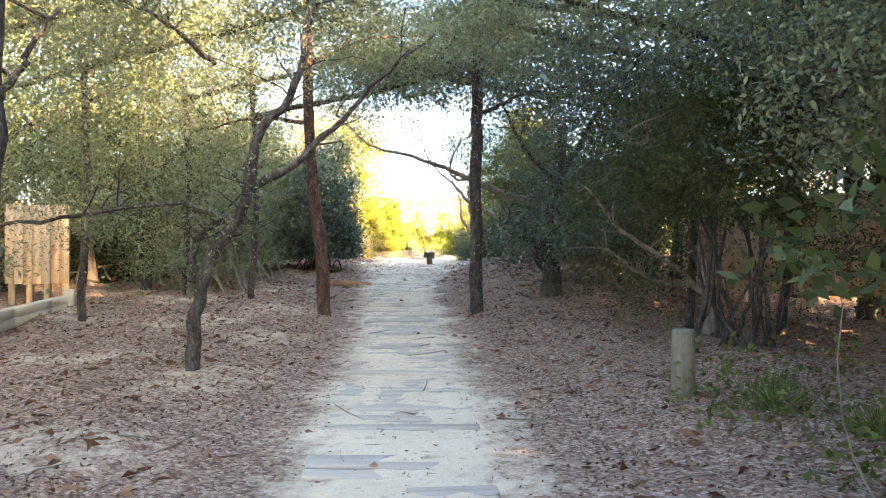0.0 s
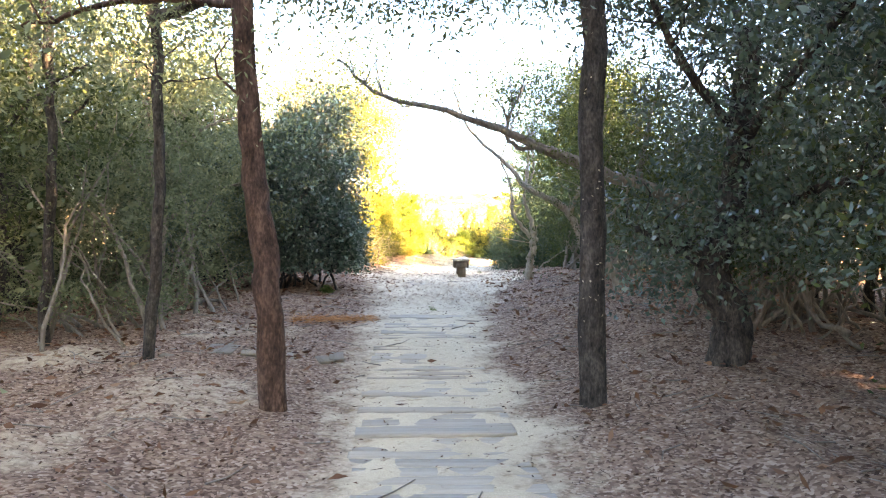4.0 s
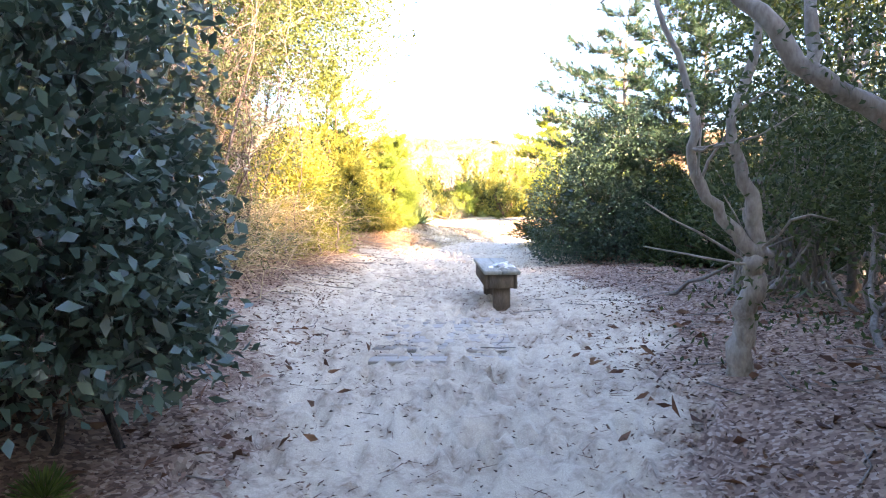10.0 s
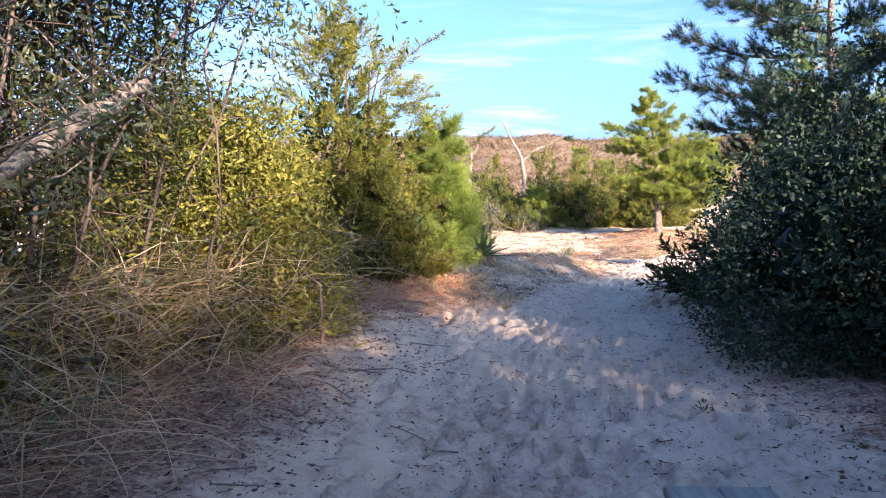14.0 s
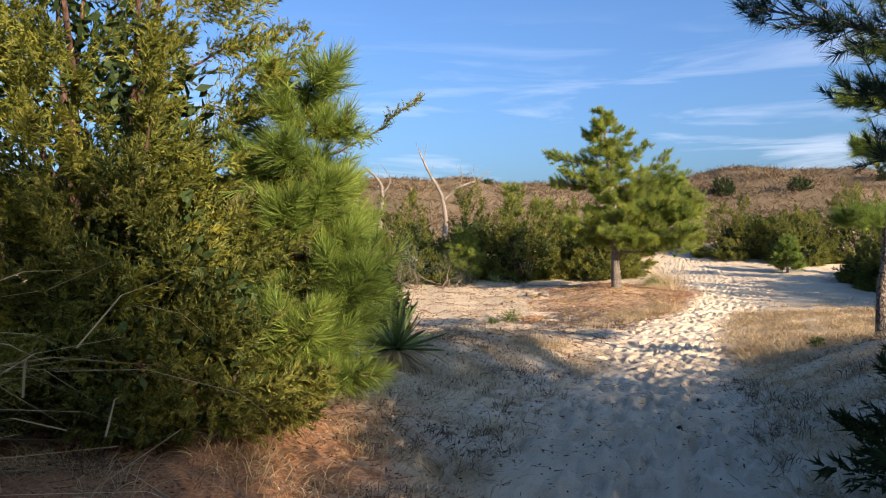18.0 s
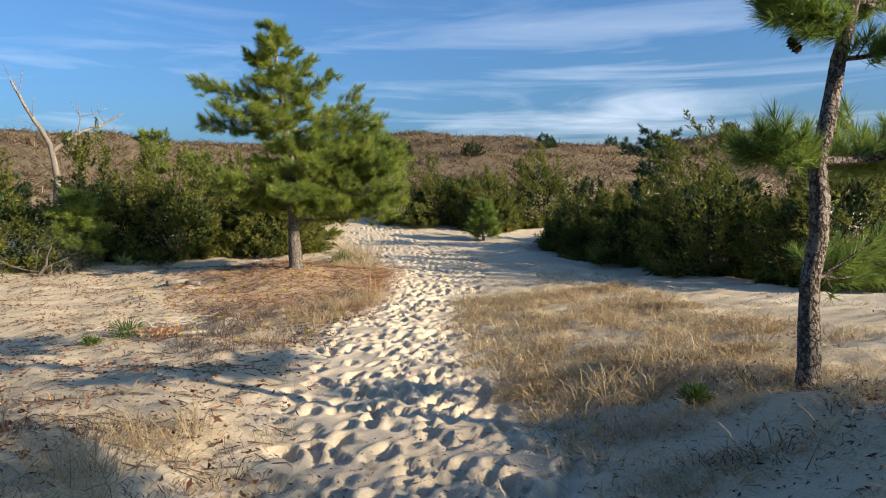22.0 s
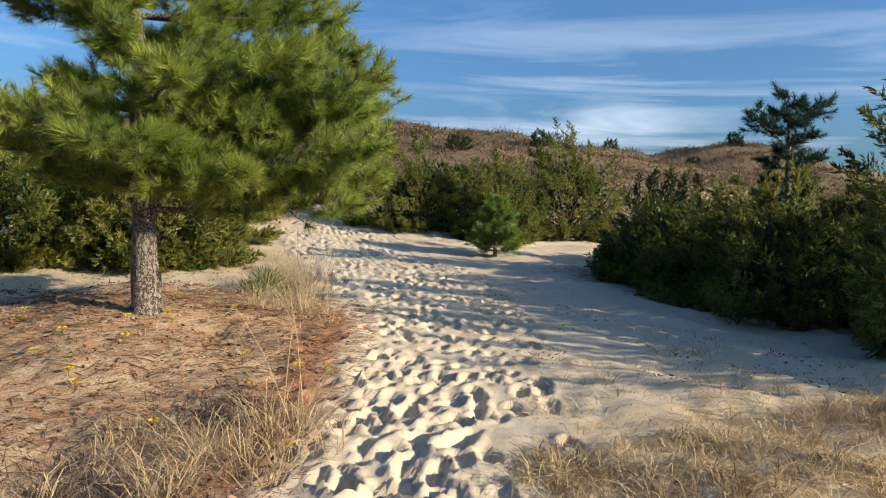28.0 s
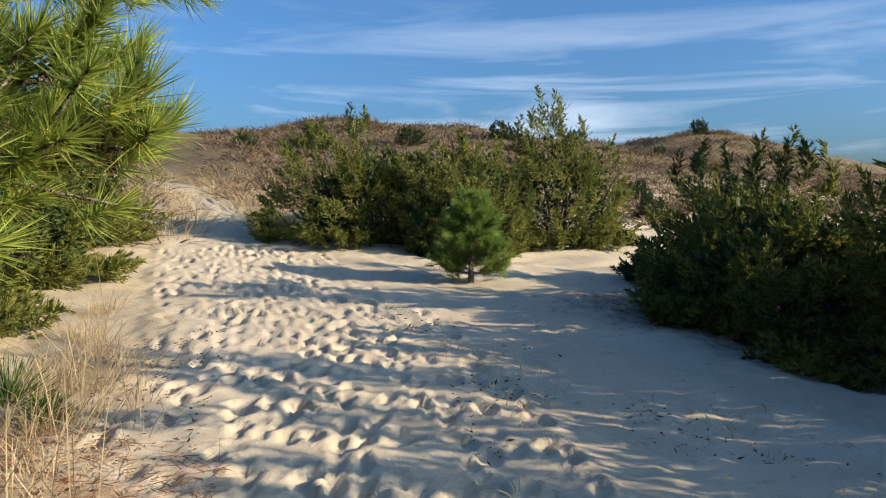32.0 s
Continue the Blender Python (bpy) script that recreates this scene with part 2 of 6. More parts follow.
TWIG = surface("brown_twig", [(0.3, (0.05, 0.036, 0.028)), (0.5, (0.115, 0.085, 0.068)), (0.7, (0.21, 0.165, 0.135))], 10, 0.9, 0.5, 0.004)
PLANK = surface("weathered_grey_plank", [(0.25, (0.21, 0.175, 0.135)), (0.5, (0.38, 0.32, 0.25)), (0.8, (0.50, 0.43, 0.34))], 2.2, 0.85, 0.6, 0.006, 30, (0.5, 9, 4), 0.14)
OLD_BOARD = surface("old_grey_brown_board", [(0.25, (0.095, 0.078, 0.06)), (0.5, (0.19, 0.16, 0.125)), (0.8, (0.29, 0.25, 0.20))], 2.2, 0.9, 0.6, 0.006, 30, (9, 0.5, 4), 0.14)
BENCH_TOP = surface("silvered_bench_board", [(0.25, (0.12, 0.115, 0.09)), (0.5, (0.25, 0.24, 0.19)), (0.75, (0.40, 0.385, 0.31))], 3, 0.7, 0.9, 0.004, 24, (12, 0.7, 3), 0.1)
BENCH_LEG = surface("brown_bench_timber", [(0.25, (0.04, 0.029, 0.02)), (0.5, (0.09, 0.067, 0.046)), (0.75, (0.17, 0.13, 0.095))], 4, 0.85, 0.7, 0.006, 34, (5, 5, 0.8), 0.1)
FENCE_WOOD = surface("tan_fence_board", [(0.25, (0.30, 0.19, 0.11)), (0.5, (0.46, 0.32, 0.20)), (0.75, (0.58, 0.44, 0.30))], 3, 0.8, 0.5, 0.004, 28, (4, 4, 0.5), 0.22)
TIMBER = surface("pale_treated_timber", [(0.25, (0.28, 0.23, 0.15)), (0.5, (0.42, 0.36, 0.26)), (0.75, (0.54, 0.48, 0.37))], 3, 0.85, 0.5, 0.004, 28, (1, 1, 3), 0.1)
POST_WOOD = surface("round_post_wood", [(0.25, (0.07, 0.06, 0.04)), (0.5, (0.16, 0.145, 0.10)), (0.75, (0.26, 0.24, 0.18))], 4, 0.9, 0.7, 0.006, 34, (3, 3, 0.5))
SHELL = surface("white_clam_shell", [(0.2, (0.55, 0.51, 0.46)), (0.5, (0.74, 0.71, 0.67)), (0.8, (0.82, 0.80, 0.77))], 14, 0.5, 0.4, 0.004)
CONE = surface("brown_pine_cone", [(0.3, (0.03, 0.02, 0.014)), (0.5, (0.09, 0.06, 0.04)), (0.7, (0.17, 0.12, 0.08))], 40, 0.8, 0.8, 0.01)
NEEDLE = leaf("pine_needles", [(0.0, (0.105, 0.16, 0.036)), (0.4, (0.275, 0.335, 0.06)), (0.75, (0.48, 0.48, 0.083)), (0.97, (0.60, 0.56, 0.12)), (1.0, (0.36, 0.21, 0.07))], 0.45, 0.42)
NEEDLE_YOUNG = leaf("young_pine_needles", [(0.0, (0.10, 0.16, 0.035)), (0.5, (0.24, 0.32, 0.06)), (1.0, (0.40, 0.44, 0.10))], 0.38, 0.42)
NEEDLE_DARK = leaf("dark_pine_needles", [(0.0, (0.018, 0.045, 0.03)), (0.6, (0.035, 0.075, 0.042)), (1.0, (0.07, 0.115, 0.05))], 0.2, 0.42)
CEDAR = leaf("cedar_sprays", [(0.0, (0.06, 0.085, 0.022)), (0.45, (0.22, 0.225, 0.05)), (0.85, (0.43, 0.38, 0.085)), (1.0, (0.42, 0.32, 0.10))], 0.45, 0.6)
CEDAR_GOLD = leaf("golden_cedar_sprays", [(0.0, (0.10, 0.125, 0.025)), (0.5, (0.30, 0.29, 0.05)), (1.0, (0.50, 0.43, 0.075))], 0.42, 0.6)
# darker cedar green, also used as painted shade inside the crowns
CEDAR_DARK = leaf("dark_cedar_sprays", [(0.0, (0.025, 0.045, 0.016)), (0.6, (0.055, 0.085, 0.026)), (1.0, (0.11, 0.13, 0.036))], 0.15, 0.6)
HOLLY = leaf("glossy_holly_leaves", [(0.0, (0.04, 0.08, 0.055)), (0.6, (0.085, 0.145, 0.095)), (0.97, (0.16, 0.23, 0.14)), (1.0, (0.26, 0.22, 0.07))], 0.2, 0.28, 0.6)
EVERGREEN = leaf("dull_evergreen_leaves", [(0.0, (0.022, 0.05, 0.03)), (0.6, (0.045, 0.085, 0.045)), (1.0, (0.10, 0.14, 0.06))], 0.2, 0.45, 0.3)
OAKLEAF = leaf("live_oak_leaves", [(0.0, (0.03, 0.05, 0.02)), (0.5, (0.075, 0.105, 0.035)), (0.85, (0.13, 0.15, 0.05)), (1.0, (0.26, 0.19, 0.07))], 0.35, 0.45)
# brighter, yellower copy of OAKLEAF with sunlight put into the colour
OAKLIT = leaf("lit_oak_leaves", [(0.0, (0.06, 0.08, 0.025)), (0.5, (0.13, 0.165, 0.045)), (0.85, (0.22, 0.225, 0.06)), (1.0, (0.36, 0.26, 0.09))], 0.45, 0.45)
MYRTLE = leaf("wax_myrtle_leaves", [(0.0, (0.10, 0.12, 0.025)), (0.5, (0.29, 0.28, 0.05)), (0.85, (0.46, 0.40, 0.08)), (1.0, (0.48, 0.35, 0.12))], 0.4, 0.5)
GREYLEAF = leaf("grey_green_thicket_leaves", [(0.0, (0.10, 0.13, 0.07)), (0.5, (0.21, 0.245, 0.135)), (1.0, (0.34, 0.36, 0.21))], 0.45, 0.55)
WEED = leaf("green_weed_leaves", [(0.0, (0.05, 0.09, 0.02)), (0.5, (0.12, 0.18, 0.04)), (1.0, (0.26, 0.28, 0.07))], 0.35, 0.5)
YUCCA = leaf("yucca_blades", [(0.0, (0.07, 0.11, 0.04)), (0.5, (0.16, 0.21, 0.065)), (0.85, (0.32, 0.32, 0.12)), (1.0, (0.46, 0.36, 0.18))], 0.15, 0.5)
DRYGRASS = leaf("dry_grass_blades", [(0.0, (0.36, 0.26, 0.14)), (0.5, (0.62, 0.48, 0.28)), (1.0, (0.80, 0.68, 0.44))], 0.4, 0.7)
PALEGRASS = leaf("pale_curled_grass", [(0.0, (0.28, 0.19, 0.10)), (0.4, (0.58, 0.44, 0.25)), (0.8, (0.76, 0.63, 0.40)), (1.0, (0.82, 0.72, 0.50))], 0.35, 0.6)
BRUSH = leaf("dead_grey_brush", [(0.0, (0.06, 0.045, 0.035)), (0.5, (0.17, 0.13, 0.10)), (1.0, (0.34, 0.28, 0.22))], 0.15, 0.8)
DUNEGRASS = leaf("dune_grass_blades", [(0.0, (0.10, 0.07, 0.042)), (0.45, (0.26, 0.185, 0.11)), (0.85, (0.44, 0.34, 0.21)), (1.0, (0.20, 0.22, 0.09))], 0.2, 0.8, 0.18, 1.6)
LITTER = leaf("fallen_leaves", [(0.0, (0.055, 0.03, 0.022)), (0.4, (0.20, 0.108, 0.072)), (0.8, (0.32, 0.19, 0.13)), (0.96, (0.44, 0.32, 0.24)), (1.0, (0.58, 0.49, 0.40))], 0.15, 0.6)
FLAKE = leaf("curled_leaves_and_bark", [(0.0, (0.09, 0.04, 0.025)), (0.4, (0.22, 0.105, 0.06)), (0.75, (0.36, 0.21, 0.13)), (0.92, (0.52, 0.38, 0.27)), (1.0, (0.6, 0.5, 0.4))], 0.1, 0.7)
STRAW = leaf("fallen_pine_straw", [(0.0, (0.15, 0.07, 0.035)), (0.5, (0.33, 0.165, 0.08)), (1.0, (0.52, 0.31, 0.17))], 0.15, 0.6)
YELLOW = leaf("yellow_flower_petals", [(0.0, (0.55, 0.40, 0.02)), (1.0, (0.75, 0.6, 0.05))], 0.3, 0.5)
ORANGE = leaf("rust_dead_spray", [(0.0, (0.28, 0.14, 0.07)), (0.6, (0.48, 0.29, 0.16)), (1.0, (0.64, 0.44, 0.27))], 0.25, 0.7)
# orange needles that carry sunlight in their colour
SUNFLECK = leaf("sun_fleck_needles", [(0.0, (0.40, 0.14, 0.05)), (0.6, (0.58, 0.30, 0.14)), (1.0, (0.70, 0.46, 0.28))], 0.25, 0.7)
BARK_PINE = plated_bark()
GROUND = ground_material()
# ---- mesh helpers ----
class Geo:
    """Gathers vertices and faces of three or four corners, then makes one mesh."""

    def __init__(self):
        self.v, self.f, self.n = [], [], 0

    def add(self, v, f):
        v, f = np.asarray(v, float).reshape(-1, 3), np.asarray(f, int)
        if len(v) and len(f):
            self.v.append(v), self.f.append(f + self.n)
            self.n += len(v)
        return self

    def mesh(self, name, smooth=False):
        me = bpy.data.meshes.new(name)
        v = np.concatenate(self.v)
        loops = np.concatenate([f.ravel() for f in self.f])
        sizes = np.concatenate([np.full(len(f), f.shape[1]) for f in self.f])
        me.vertices.add(len(v)), me.loops.add(len(loops)), me.polygons.add(len(sizes))
        me.vertices.foreach_set("co", v.ravel())
        me.loops.foreach_set("vertex_index", loops.astype(np.int32))
        me.polygons.foreach_set("loop_start", np.concatenate([[0], np.cumsum(sizes)[:-1]]).astype(np.int32))
        if smooth:
            me.polygons.foreach_set("use_smooth", np.ones(len(sizes), bool))
        me.update(calc_edges=True)
        return me


def part(name, geo, material, parent=None, label="", smooth=False, kind=""):
    me = geo.mesh(name, smooth) if isinstance(geo, Geo) else geo
    if not len(me.materials):
        me.materials.append(material)
    ob = new(name, me)
    ob.parent = parent
    return tagged(ob, label, kind=kind)


def unit(a):
    return a / np.maximum(np.linalg.norm(a, axis=-1, keepdims=True), 1e-9)


def across(d, rng):
    """A random direction square to each of d."""
    return unit(np.cross(d, unit(rng.normal(size=d.shape))))


def tube(g, pts, radii, sides=7, rough=0.0, rng=None):
    """A tapered round limb along pts, closed at the end."""
    p, r = np.asarray(pts, float), np.asarray(radii, float)
    d = unit(np.gradient(p, axis=0))
    ref = np.array([1.0, 0, 0]) if abs(d[0, 0]) < 0.8 else np.array([0, 1.0, 0])
    u = unit(np.cross(d, np.cross(ref, d) + 1e-6))
    u = unit(np.cross(np.cross(d, np.tile(ref, (len(p), 1))), d))
    w = np.cross(d, u)
    a = np.linspace(0, 2 * np.pi, sides, endpoint=False)
    rr = r[:, None] * (1 + (rng.normal(size=(len(p), sides)) * rough if rough else 0))
    v = p[:, None] + rr[..., None] * (np.cos(a)[None, :, None] * u[:, None] + np.sin(a)[None, :, None] * w[:, None])
    i, j = np.meshgrid(np.arange(len(p) - 1), np.arange(sides), indexing="ij")
    k = (j + 1) % sides
    f = np.stack([i * sides + j, i * sides + k, (i + 1) * sides + k, (i + 1) * sides + j], -1).reshape(-1, 4)
    n0 = g.n
    g.add(v.reshape(-1, 3), f)
    tip = np.array([[0, s, (s + 1) % sides] for s in range(1, sides - 1)])
    g.f.append(tip + n0 + (len(p) - 1) * sides)
    return g


def spline(pts, n):
    """A smooth line of n points through pts."""
    p = np.asarray(pts, float)
    t = np.linspace(0, len(p) - 1, n)
    i = np.clip(t.astype(int), 0, len(p) - 2)
    s = (t - i)[:, None]
    m = np.gradient(p, axis=0)
    return (2 * s**3 - 3 * s**2 + 1) * p[i] + (s**3 - 2 * s**2 + s) * m[i] + (3 * s**2 - 2 * s**3) * p[i + 1] + (s**3 - s**2) * m[i + 1]


def limb(g, pts, r0, r1, rng, n=14, sides=7, wobble=0.02, rough=0.06):
    """A crooked tapering limb; gives its centre line."""
    p = spline(pts, n)
    p[1:] += rng.normal(size=(n - 1, 3)) * wobble
    tube(g, p, np.linspace(r0, r1, n), sides, rough, rng)
    return p


def diamonds(g, base, d, length, width, rng, fold=0.25):
    """Leaves: folded diamonds from base along d."""
    n = len(base)
    s = across(d, rng)
    up = np.cross(s, d)
    L, W = np.broadcast_to(length, n)[:, None], np.broadcast_to(width, n)[:, None]
    mid = base + d * L * 0.45 - up * W * fold
    v = np.stack([base, mid + s * W / 2 + up * W * fold * 2, base + d * L, mid - s * W / 2 + up * W * fold * 2], 1).reshape(-1, 3)
    g.add(v, np.arange(n * 4).reshape(-1, 4))


def spikes(g, base, d, length, width, rng):
    """Needles: single thin triangles."""
    n = len(base)
    s = across(d, rng)
    L, W = np.broadcast_to(length, n)[:, None], np.broadcast_to(width, n)[:, None]
    g.add(np.stack([base - s * W / 2, base + s * W / 2, base + d * L], 1).reshape(-1, 3), np.arange(n * 3).reshape(-1, 3))


def blades(g, base, d, length, width, droop, rng):
    """Grass: three-part blades that bend over."""
    n = len(base)
    s = across(d, rng)
    s[:, 2] *= 0.2
    s = unit(s)
    L, W, D = [np.broadcast_to(a, n)[:, None] for a in (length, width, droop)]
    out = unit(d * np.array([1, 1, 0.02]))
    m1 = base + d * L * 0.5
    m2 = base + d * L * 0.8 + out * L * D * 0.25 - np.array([0, 0, 1]) * L * D * 0.15
    t = base + d * L * 0.95 + out * L * D * 0.6 - np.array([0, 0, 1]) * L * D * 0.5
    v = np.stack([base - s * W / 2, base + s * W / 2, m1 + s * W * 0.42, m1 - s * W * 0.42, m2 + s * W * 0.3, m2 - s * W * 0.3, t], 1).reshape(-1, 3)
    o = np.arange(n)[:, None] * 7
    g.add(v, (o + np.array([[0, 1, 2, 3]])))
    g.f.append(o + np.array([[3, 2, 4, 5]]) + g.n - n * 7)
    g.f.append(o + np.array([[5, 4, 6]]) + g.n - n * 7)


def box(g, size, at=(0, 0, 0), rot=0.0, jitter=0.0, rng=None, taper=0.006):
    """A board with eased edges."""
    x, y, z = (s / 2 for s in size)
    e = min(taper, x * 0.4, y * 0.4, z * 0.4)
    ring = lambda a, b, c: [(-a, -b, c), (a, -b, c), (a, b, c), (-a, b, c)]
    v = np.array(ring(x - e, y - e, -z) + ring(x, y, -z + e) + ring(x, y, z - e) + ring(x - e, y - e, z))
    if jitter:
        v = v + rng.normal(size=v.shape) * jitter
    c, s = math.cos(rot), math.sin(rot)
    v = v @ np.array([[c, s, 0], [-s, c, 0], [0, 0, 1]]) + np.array(at)
    f = [(3, 2, 1, 0), (12, 13, 14, 15)]
    for k in range(3):
        f += [(4 * k + i, 4 * k + (i + 1) % 4, 4 * k + 4 + (i + 1) % 4, 4 * k + 4 + i) for i in range(4)]
    return g.add(v, f)


# ---- the lie of the land ----
def smooth_table(knots):
    k = np.array(knots, float)
    t = np.arange(k[0, 0], k[-1, 0] + 0.01, 0.25)
    v = np.interp(t, k[:, 0], k[:, 1])
    w = np.exp(-0.5 * (np.arange(-12, 13) / 4.0) ** 2)
    return t, np.convolve(np.pad(v, 12, mode="edge"), w / w.sum(), mode="valid")


PROFILE = smooth_table([(-60, 0), (5, 0.0), (9, 0.08), (12, 0.18), (15, 0.46), (18, 0.60), (20, 0.74), (23, 0.84), (26, 0.73), (28.5, 0.74), (31, 0.86), (33, 0.80),
                        (35, 0.64), (37, 0.57), (40, 0.52), (43, 0.50), (46, 0.60), (50, 0.80), (54, 0.98), (58, 1.45), (62, 1.95), (70, 2.7), (80, 3.25), (90, 3.6), (200, 3.6)])
LINE = smooth_table([(-60, -0.2), (3.5, -0.23), (8.6, -0.42), (14, -0.88), (20, -0.92), (25, -0.95), (30, -0.6), (33, 0.1), (35, 1.0), (37, 1.9), (40, 3.1), (43.6, 4.9),
                     (46, 6.3), (48, 7.2), (51, 8.2), (55, 8.9), (60, 10.0), (70, 11.4), (90, 16), (200, 16)])
BANK_R = smooth_table([(-60, 0.05), (10, 0.12), (14, 0.32), (18, 0.40), (21, 0.2), (28, 0.15), (31, 0.35), (34, 0.55), (36, 0.38), (38.5, 0.12), (46, 0.02), (200, 0)])
BANK_L = smooth_table([(-60, 0.02), (8, 0.1), (12, 0.16), (15, 0.02), (19, 0.16), (24, 0.2), (29, 0.2), (31, 0.34), (34, 0.44), (36.6, 0.46), (39, 0.08), (43, -0.06), (50, -0.02), (200, 0)])


def step(a, b, x):
    s = np.clip((x - a) / (b - a), 0, 1)
    return s * s * (3 - 2 * s)


def waves(x, y, scale, seed):
    """Cheap smooth unevenness from crossed sines, about -1 to 1."""
    r = np.random.RandomState(seed)
    out = 0
    for k in range(7):
        a, f, p = r.uniform(0, 6.28), r.uniform(0.6, 1.7) / scale, r.uniform(0, 6.28)
        out = out + np.sin((x * np.cos(a) + y * np.sin(a)) * f * 6.28 + p)
    return out / 3.5


def line_x(y):
    return np.interp(y, *LINE)


def height(x, y):
    x, y = np.asarray(x, float), np.asarray(y, float)
    d = x - line_x(y)
    z = np.interp(y, *PROFILE)
    z = z + np.interp(y, *BANK_R) * step(0.6, 2.7, d) + np.interp(y, *BANK_L) * step(0.6, 2.5, -d)
    near = step(0.4, 2.5, np.abs(d))
    z = z + 0.035 * waves(x, y, 1.3, 3) * (0.25 + near) + 0.02 * waves(x, y, 0.5, 4) * (0.35 + 0.65 * near)
    # a low mound round the lone pine
    z = z + 0.26 * np.exp(-(((x - 3.7) / 1.7) ** 2 + ((y - 47.2) / 1.9) ** 2))
    # dunes: a long ridge with humps, behind the scrub
    ridge = 98 + 5 * waves(x, 0 * x, 70, 11)
    top = 4.3 + 0.55 * waves(x, 0 * x, 30, 12) + 0.35 * waves(x, y, 14, 13) - 1.0 * np.exp(-((x - 54) / 11) ** 2)
    rise = step(-34, 0, y - ridge) * (1 - 0.8 * step(4, 40, y - ridge))
    z = z + rise * top + 0.28 * waves(x, y, 9, 14) * step(62, 80, y)
    z = z + 2.2 * np.exp(-(((x - 66) / 9) ** 2 + ((y - 92) / 12) ** 2)) + 0.2 * np.exp(-(((x + 6) / 5) ** 2 + ((y - 92) / 7) ** 2))
    far = np.hypot(x, y - 40)
    z = np.where(far > 150, z * (1 - step(150, 260, far)), z)
    return z


def ground_z(x, y):
    return float(height(np.array([x]), np.array([y]))[0])


def at_ground(x, y, sink=0.03, turn=0.0, size=1.0):
    return pose(x, y, ground_z(x, y) - sink, 0, 0, turn) @ Matrix.Scale(size, 4)


def spaced(stretches):
    return np.unique(np.round(np.concatenate([np.arange(a, b, s) for a, b, s in stretches]), 4))


def build_ground():
    ds = spaced([(-700, -100, 60), (-100, -30, 5), (-30, -10, 1), (-10, -5, 0.3), (-5, -1.6, 0.14), (-1.6, 1.5, 0.036), (1.5, 5, 0.14), (5, 10, 0.3), (10, 60, 1), (60, 120, 4), (120, 701, 60)])
    ys = spaced([(-700, -60, 60), (-60, -10, 4), (-10, 0, 0.5), (0, 32.5, 0.1), (32.5, 50, 0.034), (50, 62, 0.1), (62, 115, 0.9), (115, 180, 5), (180, 901, 60)])
    D0, Y = np.meshgrid(ds, ys)
    X = D0 + line_x(Y)
    Z = height(X, Y)
    rng = np.random.RandomState(5)
    # footprints pressed into the soft sand of the path
    for y0, y1, count, half, deep in ((33.0, 45.0, 1000, 0.6, 0.021), (45.0, 57.0, 900, 0.75, 0.016), (24.0, 34.0, 420, 0.55, 0.018), (56, 66, 160, 0.3, 0.02), (17.5, 34.0, 1900, 0.75, 0.024)):
        for k in range(count):
            cy = rng.uniform(y0, y1)
            cx = line_x(cy) + np.clip(rng.normal(), -1.8, 1.8) * half
            slope = (line_x(cy + 0.5) - line_x(cy - 0.5))
            a = math.atan2(1, slope) + rng.normal() * 0.35
            i0, i1 = np.searchsorted(ys, (cy - 0.45, cy + 0.45))
            j0, j1 = np.searchsorted(ds, (cx - line_x(cy) - 0.6, cx - line_x(cy) + 0.6))
            dx, dy = X[i0:i1, j0:j1] - cx, Y[i0:i1, j0:j1] - cy
            u, w = dx * math.cos(a) + dy * math.sin(a), -dx * math.sin(a) + dy * math.cos(a)
            q = (u / rng.uniform(0.075, 0.12)) ** 2 + (w / rng.uniform(0.04, 0.06)) ** 2
            Z[i0:i1, j0:j1] += deep * rng.uniform(0.6, 1.3) * (-1.45 * np.exp(-q ** 3 * 0.55) + 0.55 * np.exp(-((np.sqrt(q) - 1.5) / 0.33) ** 2))
    d = X - line_x(Y)
    n, m = len(ds), len(ys)
    i, j = np.meshgrid(np.arange(m - 1), np.arange(n - 1), indexing="ij")
    f = np.stack([i * n + j, i * n + j + 1, (i + 1) * n + j + 1, (i + 1) * n + j], -1).reshape(-1, 4)
    g = Geo().add(np.stack([X, Y, Z], -1).reshape(-1, 3), f)
    me = g.mesh("ground", True)
    wob = 0.35 * waves(X, Y, 1.7, 21) + 0.2 * waves(X, Y, 0.6, 22)
    wide = np.interp(Y, [0, 8, 15, 18, 20, 22, 30, 34], [0.34, 0.34, 0.36, 0.6, 0.95, 1.5, 1.2, 0.9])
    wood = 1 - step(26, 31, Y + 0.4 * np.abs(d))
    wood = np.maximum(wood, (1 - step(31, 34, Y)) * step(1.6, 2.4, np.abs(d)))
    litter = np.clip(step(-0.2, 0.8, np.abs(d + wob * 0.4) - wide) * wood * 0.95, 0, 1) + 0.12 * wob * wood
    litter = litter - 0.34 * step(-0.2, 0.8, waves(X, Y, 2.6, 25)) * step(0.9, 1.8, -d) * (1 - step(14, 18, Y))
    litter = np.maximum(litter, (0.3 + 0.25 * wob) * wood * step(15, 19, Y))
    litter = np.maximum(litter, 0.75 * step(38, 41, Y) * (1 - step(50, 52, Y)) * step(10.4, 11.8, X + 0.4 * wob))
    pine = np.hypot((X - 4.0) / 2.5, (Y - 45.8) / 3.3)
    straw = (1 - step(0.55, 1.25, pine + 0.25 * wob)) * step(0.55, 1.1, -d + 0.25 * wob)
    straw = np.maximum(straw, 0.9 * (1 - step(0.5, 1.4, np.hypot((X + 3.0) / 1.6, (Y - 31.3) / 2.0) + 0.2 * wob)))
    grass = step(0.85, 1.4, np.abs(d + 0.12 + wob * 0.4)) * step(35.6, 37, Y + 0.5 * wob) * (1 - step(8.2, 9.5, X)) * 0.54
